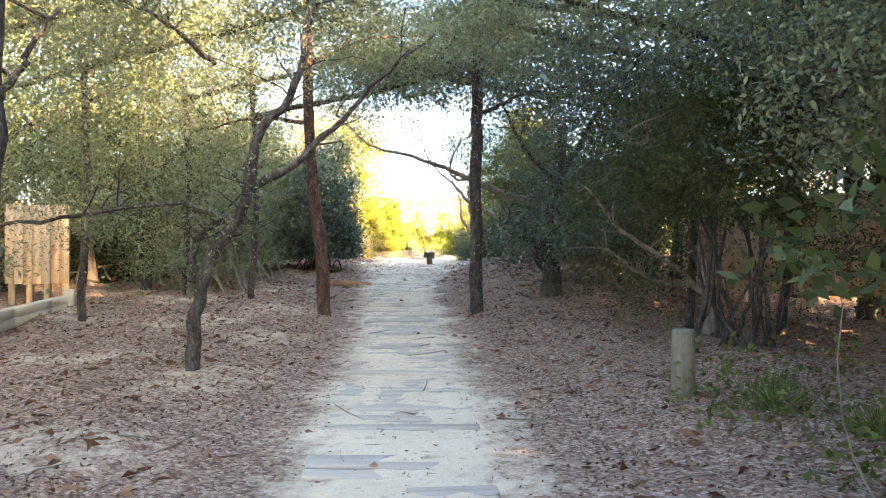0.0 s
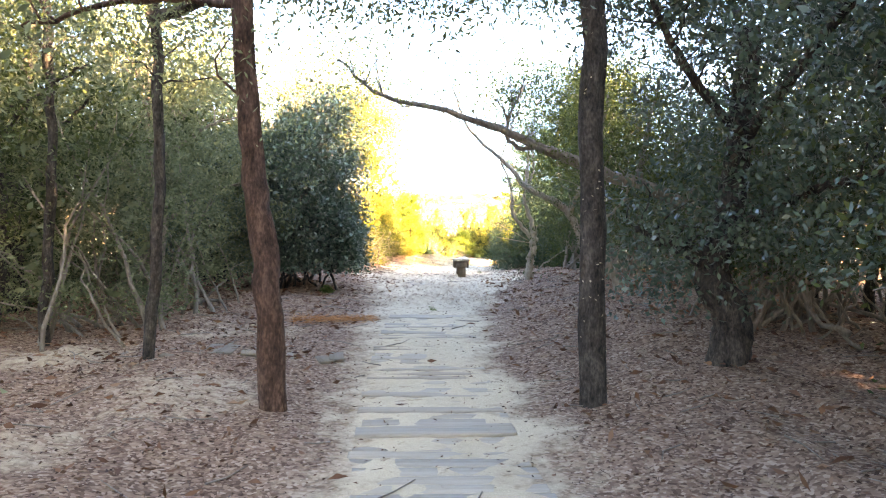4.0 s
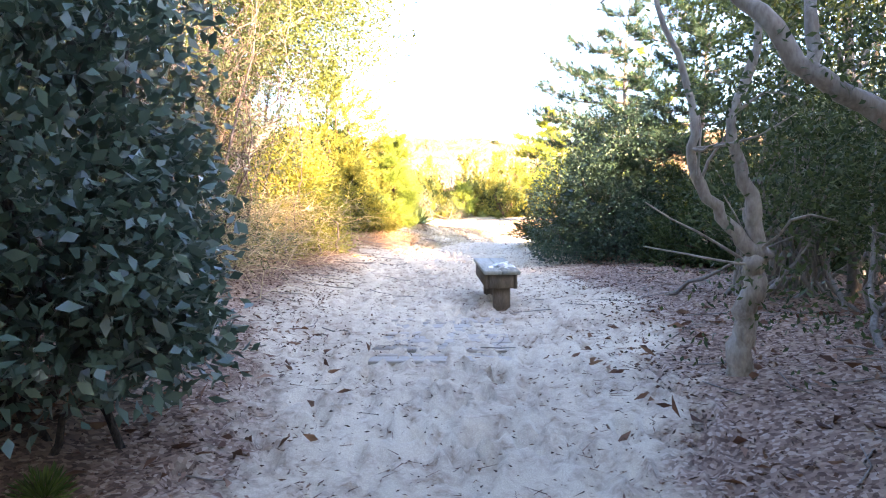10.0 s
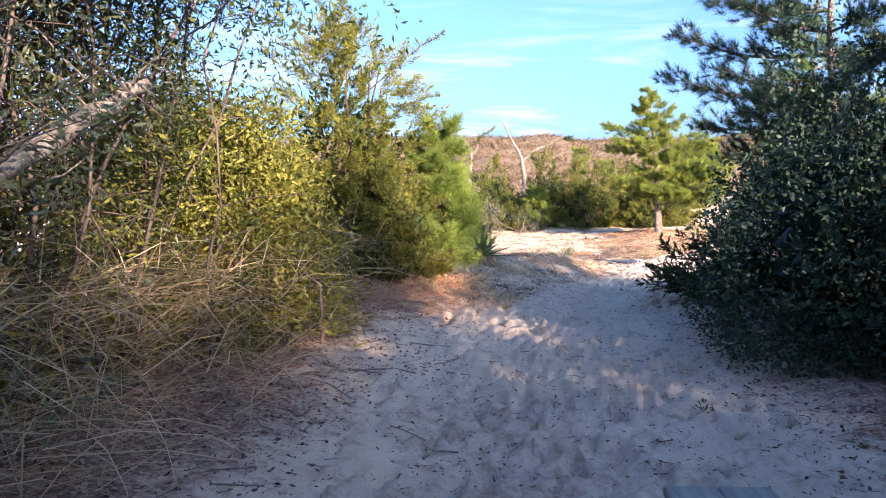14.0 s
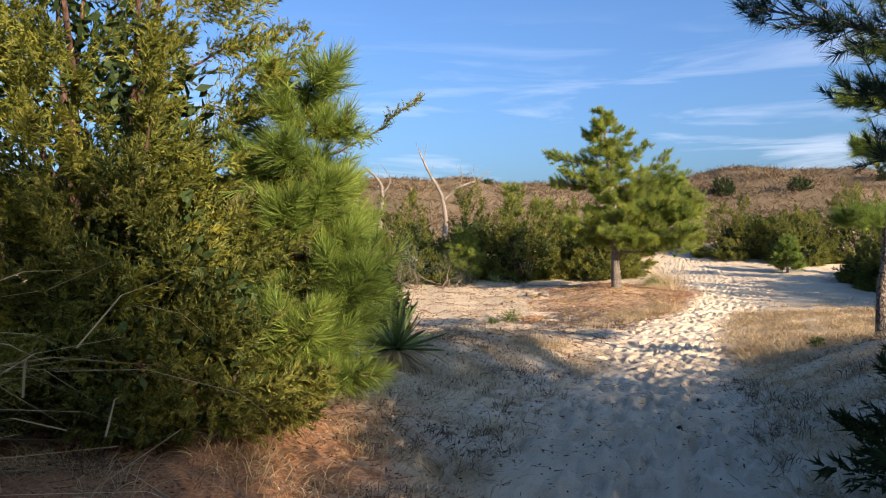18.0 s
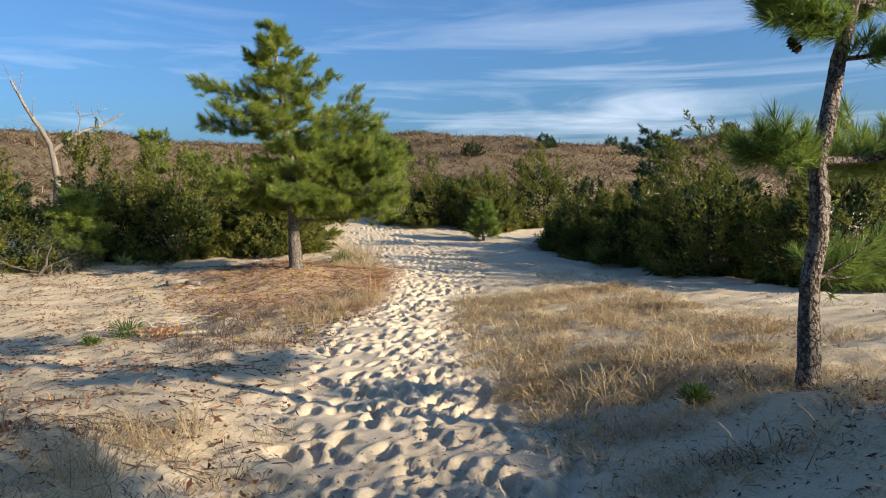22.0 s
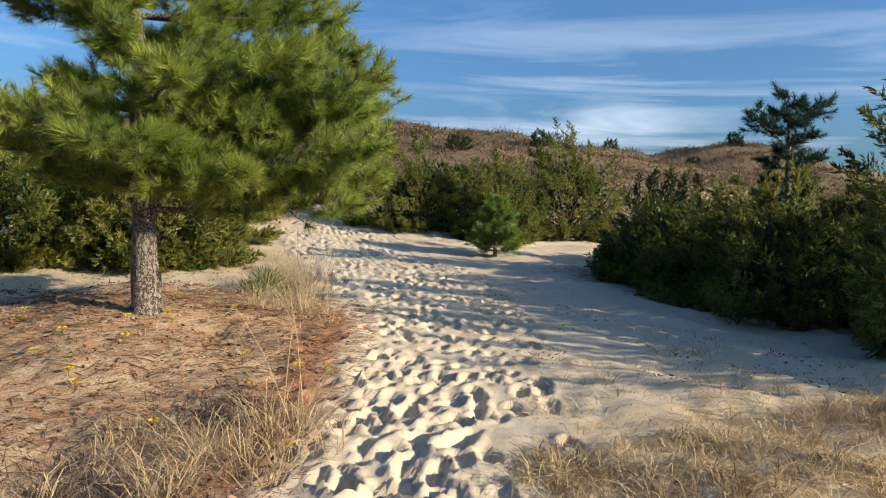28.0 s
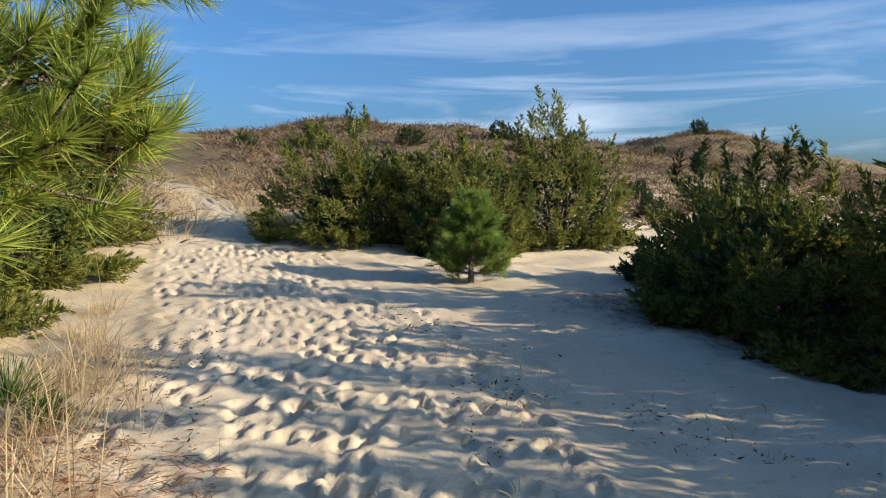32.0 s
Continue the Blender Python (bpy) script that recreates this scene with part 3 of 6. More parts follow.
    grass = grass * np.where(d < 0, 0.95, 1.0) * np.where((d > 0) & (Y > 43.5), 0.35, 1.0)
    grass = np.maximum(grass, (0.42 + 0.3 * step(0.0, 0.7, waves(X, Y, 1.1, 37))) * step(0.9, 1.6, np.abs(d)) * step(31.5, 33.5, Y) * (1 - step(36, 37, Y)))
    grass = np.maximum(grass, 0.95 * (1 - step(66, 74, Y)) * step(57, 63, Y + 1.5 * wob) * step(0.4 - 0.4 * step(60, 68, Y), 0.95 - 0.5 * step(60, 68, Y), np.abs(d + 0.5 * wob)))
    dune = 0.95 * step(64, 74, Y + 2 * wob) * np.maximum(step(0.5, 1.2, np.abs(d + 0.5 * wob)), step(68, 73, Y))
    for key, val in (("litter", litter), ("straw", straw), ("thatch", grass), ("dune", dune)):
        a = me.attributes.new(key, "FLOAT", "POINT")
        a.data.foreach_set("value", np.clip(val, 0, 1).astype(np.float32).ravel())
    me.materials.append(GROUND)
    return tagged(new("ground", me), "pale sandy ground with brown leaf litter and footprints", "ground", kind="structure")


build_ground()
# ---- plants ----
UP = np.array([0, 0, 1.0])


def thing(name, label, category, at=None, group=""):
    ob = new(name)
    if at is not None:
        ob.matrix_world = at
    return tagged(ob, label, category, group)


def bottlebrush(g, P, D, rng, n, length, width):
    """Tufts: needles set round the end of each shoot, swept forward at the tip and standing out behind it."""
    size = np.repeat(rng.uniform(0.8, 1.15, len(P)), n)
    P, D = np.repeat(P, n, 0), np.repeat(D, n, 0)
    u = rng.uniform(0, 1, (len(P), 1))
    a = np.radians(14 + 58 * (1 - u)) + rng.normal(size=u.shape) * 0.13
    d = unit(D * np.cos(a) + across(D, rng) * np.sin(a) + 0.04 * UP)
    spikes(g, P - D * (1 - u) * length * 0.75, d, length * rng.uniform(0.75, 1.1, len(P)) * size, width, rng)


def pine(name, label, seed, tall, bare, branches, trunk, bark, needles, tufts=10, n=60, length=0.13, width=0.0048, cones=0, extra=26, reach=1.5, group="", thick=None):
    """A pine: trunk line, named branches (height, azimuth, length, rise) and smaller ones between, each with its shoots and tufts of needles."""
    rng = np.random.RandomState(seed)
    root = thing(name, label, "pine tree", group=group)
    g = Geo()
    line = spline(trunk, 24)
    line[2:-1] += rng.normal(size=(21, 3)) * 0.012
    r = (thick or trunk_radius(tall)) * (1 - 0.9 * np.linspace(0, 1, 24) ** 0.9)
    r[0] *= 1.35
    tube(g, line, r, 12, 0.05, rng)
    part("trunk", g, bark, root, smooth=True)
    todo, spots = list(branches), []
    for k in range(extra):
        hgt = bare + (tall - bare) * (k + rng.uniform(0.1, 0.9)) / extra
        shape = 1 - ((hgt - bare) / (tall - bare)) ** 1.3
        todo.append((hgt, 137.5 * k + rng.uniform(-25, 25), reach * (0.25 + 0.75 * shape) * rng.uniform(0.6, 1.0), rng.uniform(0.15, 0.6)))
    for hgt, a, long, up in todo:
        i = np.argmin(np.abs(line[:, 2] - hgt))
        o = line[i]
        out = np.array([math.sin(radians(a)), math.cos(radians(a)), 0])
        side = np.array([out[1], -out[0], 0])
        b = spline([o, o + out * long * 0.5 + UP * up * long * 0.12 + side * rng.normal() * 0.06 * long, o + out * long * 0.95 + UP * up * long * 0.75 + side * rng.normal() * 0.10 * long], 9)
        wood, needle_geo = Geo(), Geo()
        tube(wood, b, np.linspace(0.012 + 0.012 * long, 0.006, 9), 5)
        P, D = [b[-1]], [unit(b[-1] - b[-3] + 0.2 * UP * long)]
        count = int(6 + tufts * long * 1.6)
        for s in range(count):
            t = 0.14 + 0.84 * (s + rng.uniform(0, 1)) / count
            q = b[int(t * 8)] + (b[min(8, int(t * 8) + 1)] - b[int(t * 8)]) * (t * 8 % 1)
            d = unit(out * rng.uniform(0.35, 0.9) + side * (1 if s % 2 else -1) * rng.uniform(0.15, 1.0) + UP * rng.uniform(-0.25, 1.0))
            tip = q + d * rng.uniform(0.12, 0.42) * (0.55 + 0.4 * long) * (1.25 - 0.6 * t)
            tube(wood, np.stack([q, (q + tip) / 2 - UP * 0.012, tip]), [0.007, 0.006, 0.004], 4)
            P.append(tip), D.append(unit(d + rng.uniform(0.0, 0.7) * UP))
            if rng.uniform() < 0.65:
                P.append(q * 0.45 + tip * 0.55 + rng.normal(size=3) * 0.02), D.append(unit(d + side * rng.normal() * 0.8 + 0.5 * UP))
        bough = part("branch", wood, bark, root)
        bottlebrush(needle_geo, np.array(P), np.array(D), rng, n, length, width)
        part("needles", needle_geo, needles, bough)
        spots += P
    g = Geo()
    P = np.array([line[-1] + rng.normal(size=3) * 0.04 - UP * 0.13 * k for k in range(6)])
    bottlebrush(g, P, unit(UP + rng.normal(size=(6, 3)) * 0.3), rng, n, length, width)
    part("leader_needles", g, needles, root)
    for k in range(cones):
        part("cone", cone_mesh(), CONE, root).matrix_local = Matrix.Translation(spots[rng.randint(len(spots))] - np.array([0, 0, 0.07])) @ pose(0, 0, 0, rng.uniform(-40, 40), rng.uniform(-40, 40), 0)
    return root


def trunk_radius(tall):
    return 0.02 + 0.026 * tall


CACHE = {}


def cone_mesh():
    if "cone" not in CACHE:
        g, rng = Geo(), np.random.RandomState(1)
        for k in range(9):
            t = k / 8
            a = np.arange(7) * 6.28 / 7 + k * 0.45
            d = np.stack([np.cos(a), np.sin(a), np.full(7, 0.35 - t * 0.3)], -1)
            diamonds(g, np.tile([0, 0, 0.05 - 0.1 * t], (7, 1)), unit(d), 0.034 * math.sin(0.5 + 2.3 * t) + 0.012, 0.022, rng)
        CACHE["cone"] = g.mesh("cone")
    return CACHE["cone"]


def lumpy(rng, n, rx, ry, rz, lumps, low=0.0, inner=0.5, swell=0.5):
    """Points in the outer part of an uneven crown, and the way out at each."""
    d = unit(rng.normal(size=(n, 3)))
    d[:, 2] = np.abs(d[:, 2]) * 1.0 - low
    d = unit(d)
    c = unit(rng.normal(size=(lumps, 3)) * np.array([1, 1, 0.8]))
    c[:, 2] = np.abs(c[:, 2])
    s = 0.97 - 0.5 * swell + swell * np.max(np.exp(-((1 - d @ c.T) / 0.09)) * rng.uniform(0.35, 1.0, lumps), axis=1)
    rad = s * (inner + (1 - inner) * rng.uniform(0, 1, n) ** 0.45)
    return d * rad[:, None] * np.array([rx, ry, rz]), unit(d / np.array([rx, ry, rz]))


def cedar(name, label, seed, rx, ry, rz, material, plumes=300, subs=14, m=8, spray=0.045, lift=0.0, spires=4, group="", bark=BARK_RED, rise=0.5, lean=(0, 0), plume=0.42, category="cedar bush"):
    """A red cedar: boughs that fan up from the foot, each ending in feathery pointed plumes of fine sprays."""
    rng = np.random.RandomState(seed)
    root = thing(name, label, category, group=group)
    C, D = lumpy(rng, plumes, rx, ry, rz, 16, 0.18, 0.72, 0.75)
    C[:, 2] = np.maximum(C[:, 2] - 0.1 * rz, 0.04 + 0.2 * rng.uniform(size=plumes)) + lift
    D = unit(D + rise * UP + rng.normal(size=D.shape) * 0.22 + np.array([lean[0], lean[1], 0]))
    if spires:
        a, rr = rng.uniform(0, 6.28, spires), rng.uniform(0.0, 0.65, spires)
        for k in range(3):
            C = np.concatenate([C, np.stack([np.cos(a) * rx * rr, np.sin(a) * ry * rr, rz * np.sqrt(1 - rr * rr) * 0.88 + 0.13 * k], -1)])
            D = np.concatenate([D, unit(np.stack([np.cos(a + k) * 0.35, np.sin(a + k) * 0.35, np.ones(spires)], -1))])
    wood = Geo()
    for k in range(22):
        q = C[rng.randint(len(C))] * 0.95
        limb(wood, [(rng.normal() * 0.06, rng.normal() * 0.06, -0.05), q * np.array([0.45, 0.45, 0.4]) + rng.normal(size=3) * 0.08, q], 0.03 + 0.01 * rz, 0.006, rng, 8, 5, 0.015)
    part("stem", wood, bark, root, kind="stuff")
    size = plume * rng.uniform(0.6, 1.3, len(C)) * min(1.2, 0.6 + 0.2 * rz)
    P, A, S = np.repeat(C, subs, 0), np.repeat(D, subs, 0), np.repeat(size, subs)[:, None]
    t = np.tile((np.arange(subs) + 0.5) / subs, len(C))[:, None]
    out = across(A, rng)
    Q = P + A * (t - 0.45) * S
    B = unit(A * (0.55 + 0.6 * t) + out * 0.75 + rng.normal(size=A.shape) * 0.12)
    L = S * (0.42 * (1.05 - t) + 0.06) * rng.uniform(0.6, 1.15, t.shape)
    g = Geo()
    Q, B2, L = np.repeat(Q, m, 0), np.repeat(B, m, 0), np.repeat(L, m, 0)
    u = np.tile((np.arange(m) + 0.5) / m, len(B))[:, None]
    o2 = across(B2, rng)
    base = Q + B2 * u * L + o2 * L * 0.10 * (1.1 - u) * rng.uniform(0, 1, u.shape)
    d = unit(B2 * 0.9 + o2 * rng.uniform(0.1, 0.7, u.shape))
    spikes(g, base, d, spray * rng.uniform(0.6, 1.3, len(base)), spray * 0.3, rng)
    part("crown", g, material, root)
    # dense foliage within, shade between the plumes put into its darker colour
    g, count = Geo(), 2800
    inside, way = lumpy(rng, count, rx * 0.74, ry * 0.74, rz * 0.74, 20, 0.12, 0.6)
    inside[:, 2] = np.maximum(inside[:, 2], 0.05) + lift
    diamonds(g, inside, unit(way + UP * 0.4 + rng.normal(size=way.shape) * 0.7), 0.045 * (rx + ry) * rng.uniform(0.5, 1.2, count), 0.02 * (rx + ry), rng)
    part("inner_foliage", g, CEDAR_DARK, root, "inner foliage with shade put into its colour")
    return root


def tangle(name, label, seed, rx, ry, rz, wood, leaves, stems=26, twigs=800, clumps=160, n=16, lean=(0, 0), length=0.06, width=0.016):
    """A thicket of crossing stems and fine twigs with thin narrow-leaved sprays."""
    rng = np.random.RandomState(seed)
    root = thing(name, label, "thicket")
    g, tips = Geo(), []
    for k in range(stems):
        o = np.array([rng.normal() * rx * 0.45, rng.normal() * ry * 0.45, -0.06])
        top = rz * rng.uniform(0.5, 1.05)
        e = np.array([o[0] + rng.normal() * rx * 0.4 + lean[0] * top / rz, o[1] + rng.normal() * ry * 0.4 + lean[1] * top / rz, top])
        tips.append(limb(g, [o, o * 0.65 + e * 0.35 + rng.normal(size=3) * 0.35, o * 0.2 + e * 0.8 + rng.normal(size=3) * 0.35, e], rng.uniform(0.01, 0.026), 0.005, rng, 14, 5, 0.03)[2:])
    part("stem", g, wood, root, kind="stuff")
    T = np.concatenate(tips)
    g = Geo()
    o = T[rng.randint(len(T), size=twigs)]
    d = unit(rng.normal(size=(twigs, 3)) * np.array([1, 1, 0.8]) + 0.15 * UP)
    e = o + d * rng.uniform(0.25, 0.95, (twigs, 1))
    for a, b, s in zip(o, e, rng.normal(size=(twigs, 3)) * 0.07):
        tube(g, np.stack([a, (a + b) / 2 + s, b]), [0.006, 0.0045, 0.0025], 3)
    part("twig", g, wood, root, kind="stuff")
    pick = rng.randint(twigs, size=clumps)
    P = np.repeat(e[pick], n, 0) + np.clip(rng.normal(size=(clumps * n, 3)), -1.7, 1.7) * 0.11
    g = Geo()
    diamonds(g, P, unit(np.repeat(d[pick], n, 0) + rng.normal(size=P.shape) * 0.6 - 0.2 * UP), length * rng.uniform(0.6, 1.3, len(P)), width, rng)
    part("crown", g, leaves, root)
    return root


def leafy(name, label, seed, rx, ry, rz, material, clumps=160, n=36, length=0.06, width=0.028, lift=0.25, stems=9, bark=BARK_GREY, group="", clump=0.2, inner=0.45, category="bush", base=0.25, core=0, slim=1.0, lumps=22):
    """A broad-leaved bush: crooked stems, and clumps of leaves."""
    rng = np.random.RandomState(seed)
    root = thing(name, label, category, group=group)
    P, D = lumpy(rng, clumps, rx, ry, rz, lumps, 0.15, inner)
    P[:, 2] = np.maximum(P[:, 2], -0.02) + lift
    wood = Geo()
    for k in range(stems):
        q = P[rng.randint(len(P))]
        o = np.array([rng.normal() * rx * base, rng.normal() * ry * base, -0.06])
        limb(wood, [o, o * 0.6 + q * 0.4 + rng.normal(size=3) * 0.12, q * 0.97], rng.uniform(0.018, 0.04) * slim, 0.006 * slim, rng, 10, 5, 0.02)
    part("stem", wood, bark, root, kind="stuff")
    c = np.repeat(P, n, 0) + np.clip(rng.normal(size=(clumps * n, 3)), -1.7, 1.7) * clump * np.array([1, 1, 0.75])
    d = unit(np.repeat(D, n, 0) * 0.8 + rng.normal(size=c.shape) * 0.8 - 0.15 * UP)
    g = Geo()
    if core:
        inside, way = lumpy(rng, core, rx * 0.62, ry * 0.62, rz * 0.74, 20, 0.12, 0.6)
        inside[:, 2] = np.maximum(inside[:, 2], 0.05) + lift
        diamonds(g, inside, unit(way + rng.normal(size=way.shape) * 0.8), 0.06 * (rx + ry), 0.034 * (rx + ry), rng)
    diamonds(g, c, d, length * rng.uniform(0.6, 1.25, len(c)), width * rng.uniform(0.7, 1.2, len(c)), rng)
    part("crown", g, material, root)
    return root


def limbed_tree(name, label, seed, limbs, bark, leaves=None, clumps=0, n=40, length=0.055, width=0.024, clump=0.3, twigs=30, extra=(), category="tree", spread=0.55, group="", bare=()):
    """A tree from its limbs, each (points, first radius, last radius), with twigs and clumps of leaves on the outer limbs."""
    rng = np.random.RandomState(seed)
    root = thing(name, label, category, group=group)
    tips = []
    for k, (pts, r0, r1) in enumerate(limbs):
        g = Geo()
        p = limb(g, pts, r0, r1, rng, 20, 10 if r0 > 0.06 else 7, 0.012, 0.07)
        tips += [] if k in bare else [q for q in p[7 if k else 12:]]
        part("limb" if k else "trunk", g, bark, root, smooth=True)
    tips = np.array(tips)
    if twigs:
        g, ends = Geo(), []
        for k in range(twigs):
            o = tips[rng.randint(len(tips))]
            d = unit(rng.normal(size=3) * np.array([1, 1, 0.4]) + 0.7 * UP)
            e = o + d * rng.uniform(0.25, 0.8)
            limb(g, [o, (o + e) / 2 + rng.normal(size=3) * 0.08, e], 0.012, 0.004, rng, 6, 4, 0.01)
            ends.append(e)
        part("twig", g, bark, root, kind="stuff")
        tips = np.concatenate([tips, ends])
    if leaves and clumps:
        P = tips[rng.randint(len(tips), size=clumps)] + np.clip(rng.normal(size=(clumps, 3)), -1.5, 1.5) * spread * 0.75
        for e in extra:
            (cx, cy, cz), (sx, sy, sz), m = e
            P = np.concatenate([P, np.array([cx, cy, cz]) + rng.uniform(-1, 1, (m, 3)) * np.array([sx, sy, sz])])
        if not group:
            P = P[(np.abs(P[:, 0] - line_x(P[:, 1])) > 1.5) | (P[:, 2] > height(P[:, 0], P[:, 1]) + 2.9)]
        c = np.repeat(P, n, 0) + np.clip(rng.normal(size=(len(P) * n, 3)), -1.6, 1.6) * clump * 0.75 * np.array([1, 1, 0.6])
        d = unit(rng.normal(size=c.shape) - 0.25 * UP)
        g = Geo()
        diamonds(g, c, d, length * rng.uniform(0.6, 1.3, len(c)), width * rng.uniform(0.7, 1.2, len(c)), rng)
        part("crown", g, leaves, root)
    return root


def yucca(name, label, seed, at, n=90, long=0.5, skirt=True):
    """Stiff pointed blades, each a part, over a skirt of dead ones."""
    rng = np.random.RandomState(seed)
    root = thing(name, label, "yucca", at)
    if "blade" not in CACHE:
        CACHE["blade"] = []
        for k in range(5):
            g = Geo()
            blades(g, np.zeros((1, 3)), unit(np.array([[0.0, 0.04 * k, 1.0]])), 1.0, 0.062, 0.03 + 0.03 * k, rng)
            CACHE["blade"].append(g.mesh("blade"))
    for k in range(n):
        d = Vector((rng.normal(), rng.normal(), abs(rng.normal()) * 0.9 + 0.05)).normalized()
        b = part("blade", CACHE["blade"][k % 5], YUCCA, root)
        s = long * rng.uniform(0.75, 1.1)
        b.matrix_local = Matrix.Translation(d * 0.03 + Vector((0, 0, 0.14))) @ d.to_track_quat("Z", "Y").to_matrix().to_4x4() @ pose(0, 0, 0, 0, 0, rng.uniform(0, 360)) @ Matrix.Scale(s, 4)
    if skirt:
        n *= 2
        d = unit(np.stack([rng.normal(size=n), rng.normal(size=n), -np.abs(rng.normal(size=n)) * 0.5 + 0.1], -1))
        g = Geo()
        blades(g, d * 0.05 + UP * 0.14, d, long * rng.uniform(0.4, 0.7, n), 0.02, 0.8, rng)
        part("dead_skirt", g, DRYGRASS, root, "dry tan dead leaves", kind="stuff")
    return root


def tuft_field(name, label, seed, spots, material, blades_each=26, long=0.28, width=0.006, droop=0.7, wide=0.07, stand=1.0):
    """Many grass tufts as one stuff object."""
    rng = np.random.RandomState(seed)
    spots = np.asarray(spots)
    n = len(spots) * blades_each
    s = np.repeat(spots, blades_each, 0)
    o = rng.normal(size=(n, 2)) * wide
    p = np.stack([s[:, 0] + o[:, 0], s[:, 1] + o[:, 1], np.zeros(n)], -1)
    p[:, 2] = height(p[:, 0], p[:, 1]) - 0.015
    d = unit(np.stack([o[:, 0] * 4 + rng.normal(size=n) * 0.3, o[:, 1] * 4 + rng.normal(size=n) * 0.3, rng.uniform(0.4, 1.2, n) * stand], -1))
    scale = np.repeat(rng.uniform(0.55, 1.3, len(spots)), blades_each) * rng.uniform(0.5, 1.15, n)
    g = Geo()
    blades(g, p, d, long * scale, width, droop * rng.uniform(0.3, 1.4, n), rng)
    return tagged(part(name, g, material), label, "grass", kind="stuff")


def sprayed_branch(root, pts, material, seed, count=160, r0=0.018):
    """A cedar branch that reaches out of its bush, with fine sprays along it."""
    rng = np.random.RandomState(seed)
    g = Geo()
    line = limb(g, pts, r0 * 0.6, 0.003, rng, 12, 5, 0.01)
    part("branch", g, BARK_RED, root)
    t = rng.uniform(0.25, 1, count)
    i = np.minimum((t * 11).astype(int), 10)
    P = line[i] + (line[i + 1] - line[i]) * rng.uniform(0, 1, (count, 1))
    D = unit(unit(line[i + 1] - line[i]) + rng.normal(size=P.shape) * 0.75 + 0.3 * UP)
    P2, D2 = np.repeat(P, 12, 0), np.repeat(D, 12, 0)
    g = Geo()
    spikes(g, P2 + D2 * rng.uniform(0, 0.16, (len(P2), 1)) * np.repeat(1.3 - t, 12)[:, None], unit(D2 + rng.normal(size=D2.shape) * 0.6), 0.03, 0.007, rng)
    part("spray", g, material, root)
# ---- the wood at the start ----
# twisted two-stemmed oak beside the boards
def local(x0, y0, pts):
    z0 = ground_z(x0, y0)
    return [(x0 + a, y0 + b, z0 + c) for a, b, c in pts]


limbed_tree("twisted_oak", "crooked two-stemmed oak with grey-brown bark on leaf litter", 31, [
    (local(-2.45, 7.1, [(0, 0, -0.1), (0.02, 0, 0.35), (0.04, 0, 0.62), (0.20, 0, 1.13), (0.46, 0, 1.5), (0.55, 0, 1.8)]), 0.075, 0.055),
    (local(-2.45, 7.1, [(0.55, 0, 1.78), (0.62, 0, 2.27), (0.97, 0.1, 2.75), (1.1, 0.2, 3.5), (1.25, 0.3, 4.6)]), 0.06, 0.022),
    (local(-2.45, 7.1, [(0.55, 0, 1.76), (0.97, 0.0, 2.0), (1.4, 0.1, 2.43), (1.84, 0.2, 2.92), (2.35, 0.4, 3.4)]), 0.045, 0.012),
    (local(-2.45, 7.1, [(0.40, 0, 1.46), (-0.2, 0, 1.62), (-0.9, -0.2, 1.52), (-1.7, -0.4, 1.40), (-2.5, -0.6, 1.5)]), 0.032, 0.01),
    (local(-2.45, 7.1, [(-0.06, 0.15, 0.85), (-0.03, 0.2, 1.25), (0.15, 0.15, 1.42), (0.42, 0.05, 1.5)]), 0.04, 0.035),
    (local(-2.45, 7.1, [(0.2, 0.05, 3.0), (-0.4, 0.2, 3.5), (-1.2, 0.4, 3.9)]), 0.03, 0.012),
], BARK_DARK, GREYLEAF, 170, 56, 0.05, 0.018, 0.28, 50, [((-3.5, 7.8, 2.9), (1.5, 1.0, 1.3), 150), ((-4.8, 9.6, 2.4), (1.6, 1.0, 1.2), 150)])

pine_trunk = lambda x, y, dx, dy, h: [(x, y, ground_z(x, y) - 0.15), (x - dx * 0.1, y, ground_z(x, y) + h * 0.3), (x + dx * 0.35, y + dy * 0.5, ground_z(x, y) + h * 0.6), (x + dx, y + dy, ground_z(x, y) + h)]
limbed_tree("reddish_pine", "slender pine with flaking reddish bark beside the boards", 32, [
    (local(-1.93, 11.8, [(0, 0, -0.15), (-0.05, 0, 0.9), (-0.11, 0, 1.5), (-0.16, 0, 2.0), (-0.25, 0, 3.3), (-0.3, 0, 7.4)]), 0.112, 0.075),
    (local(-2.1, 11.8, [(-0.1, 0, 3.1), (-1.0, 0.2, 3.2), (-2.0, 0.3, 3.0)]), 0.04, 0.015),
    (local(-2.1, 11.8, [(-0.2, 0, 4.0), (0.8, 0.2, 4.5), (1.7, 0.3, 4.6)]), 0.035, 0.012),
], BARK_RED, GREYLEAF, 130, 40, 0.06, 0.022, 0.3, 18)
spotted = limbed_tree("dark_pine", "straight dark-barked tree with pale lichen spots", 33, [
    (pine_trunk(0.56, 12.0, 0.12, 0.2, 7.5), 0.108, 0.08),
    (local(0.6, 12.0, [(0.05, 0, 3.3), (0.9, 0.3, 3.7), (1.7, 0.3, 3.8)]), 0.035, 0.012),
    (local(0.6, 12.0, [(0.05, 0, 3.9), (-0.8, 0.3, 4.3), (-1.6, 0.6, 4.3)]), 0.03, 0.01),
], BARK_DARK, OAKLEAF, 130, 40, 0.06, 0.026, 0.3, 18)
lichen_rng = np.random.RandomState(37)
g, n = Geo(), 130
a, h = lichen_rng.uniform(0, 6.28, n), lichen_rng.uniform(0.1, 3.2, n)
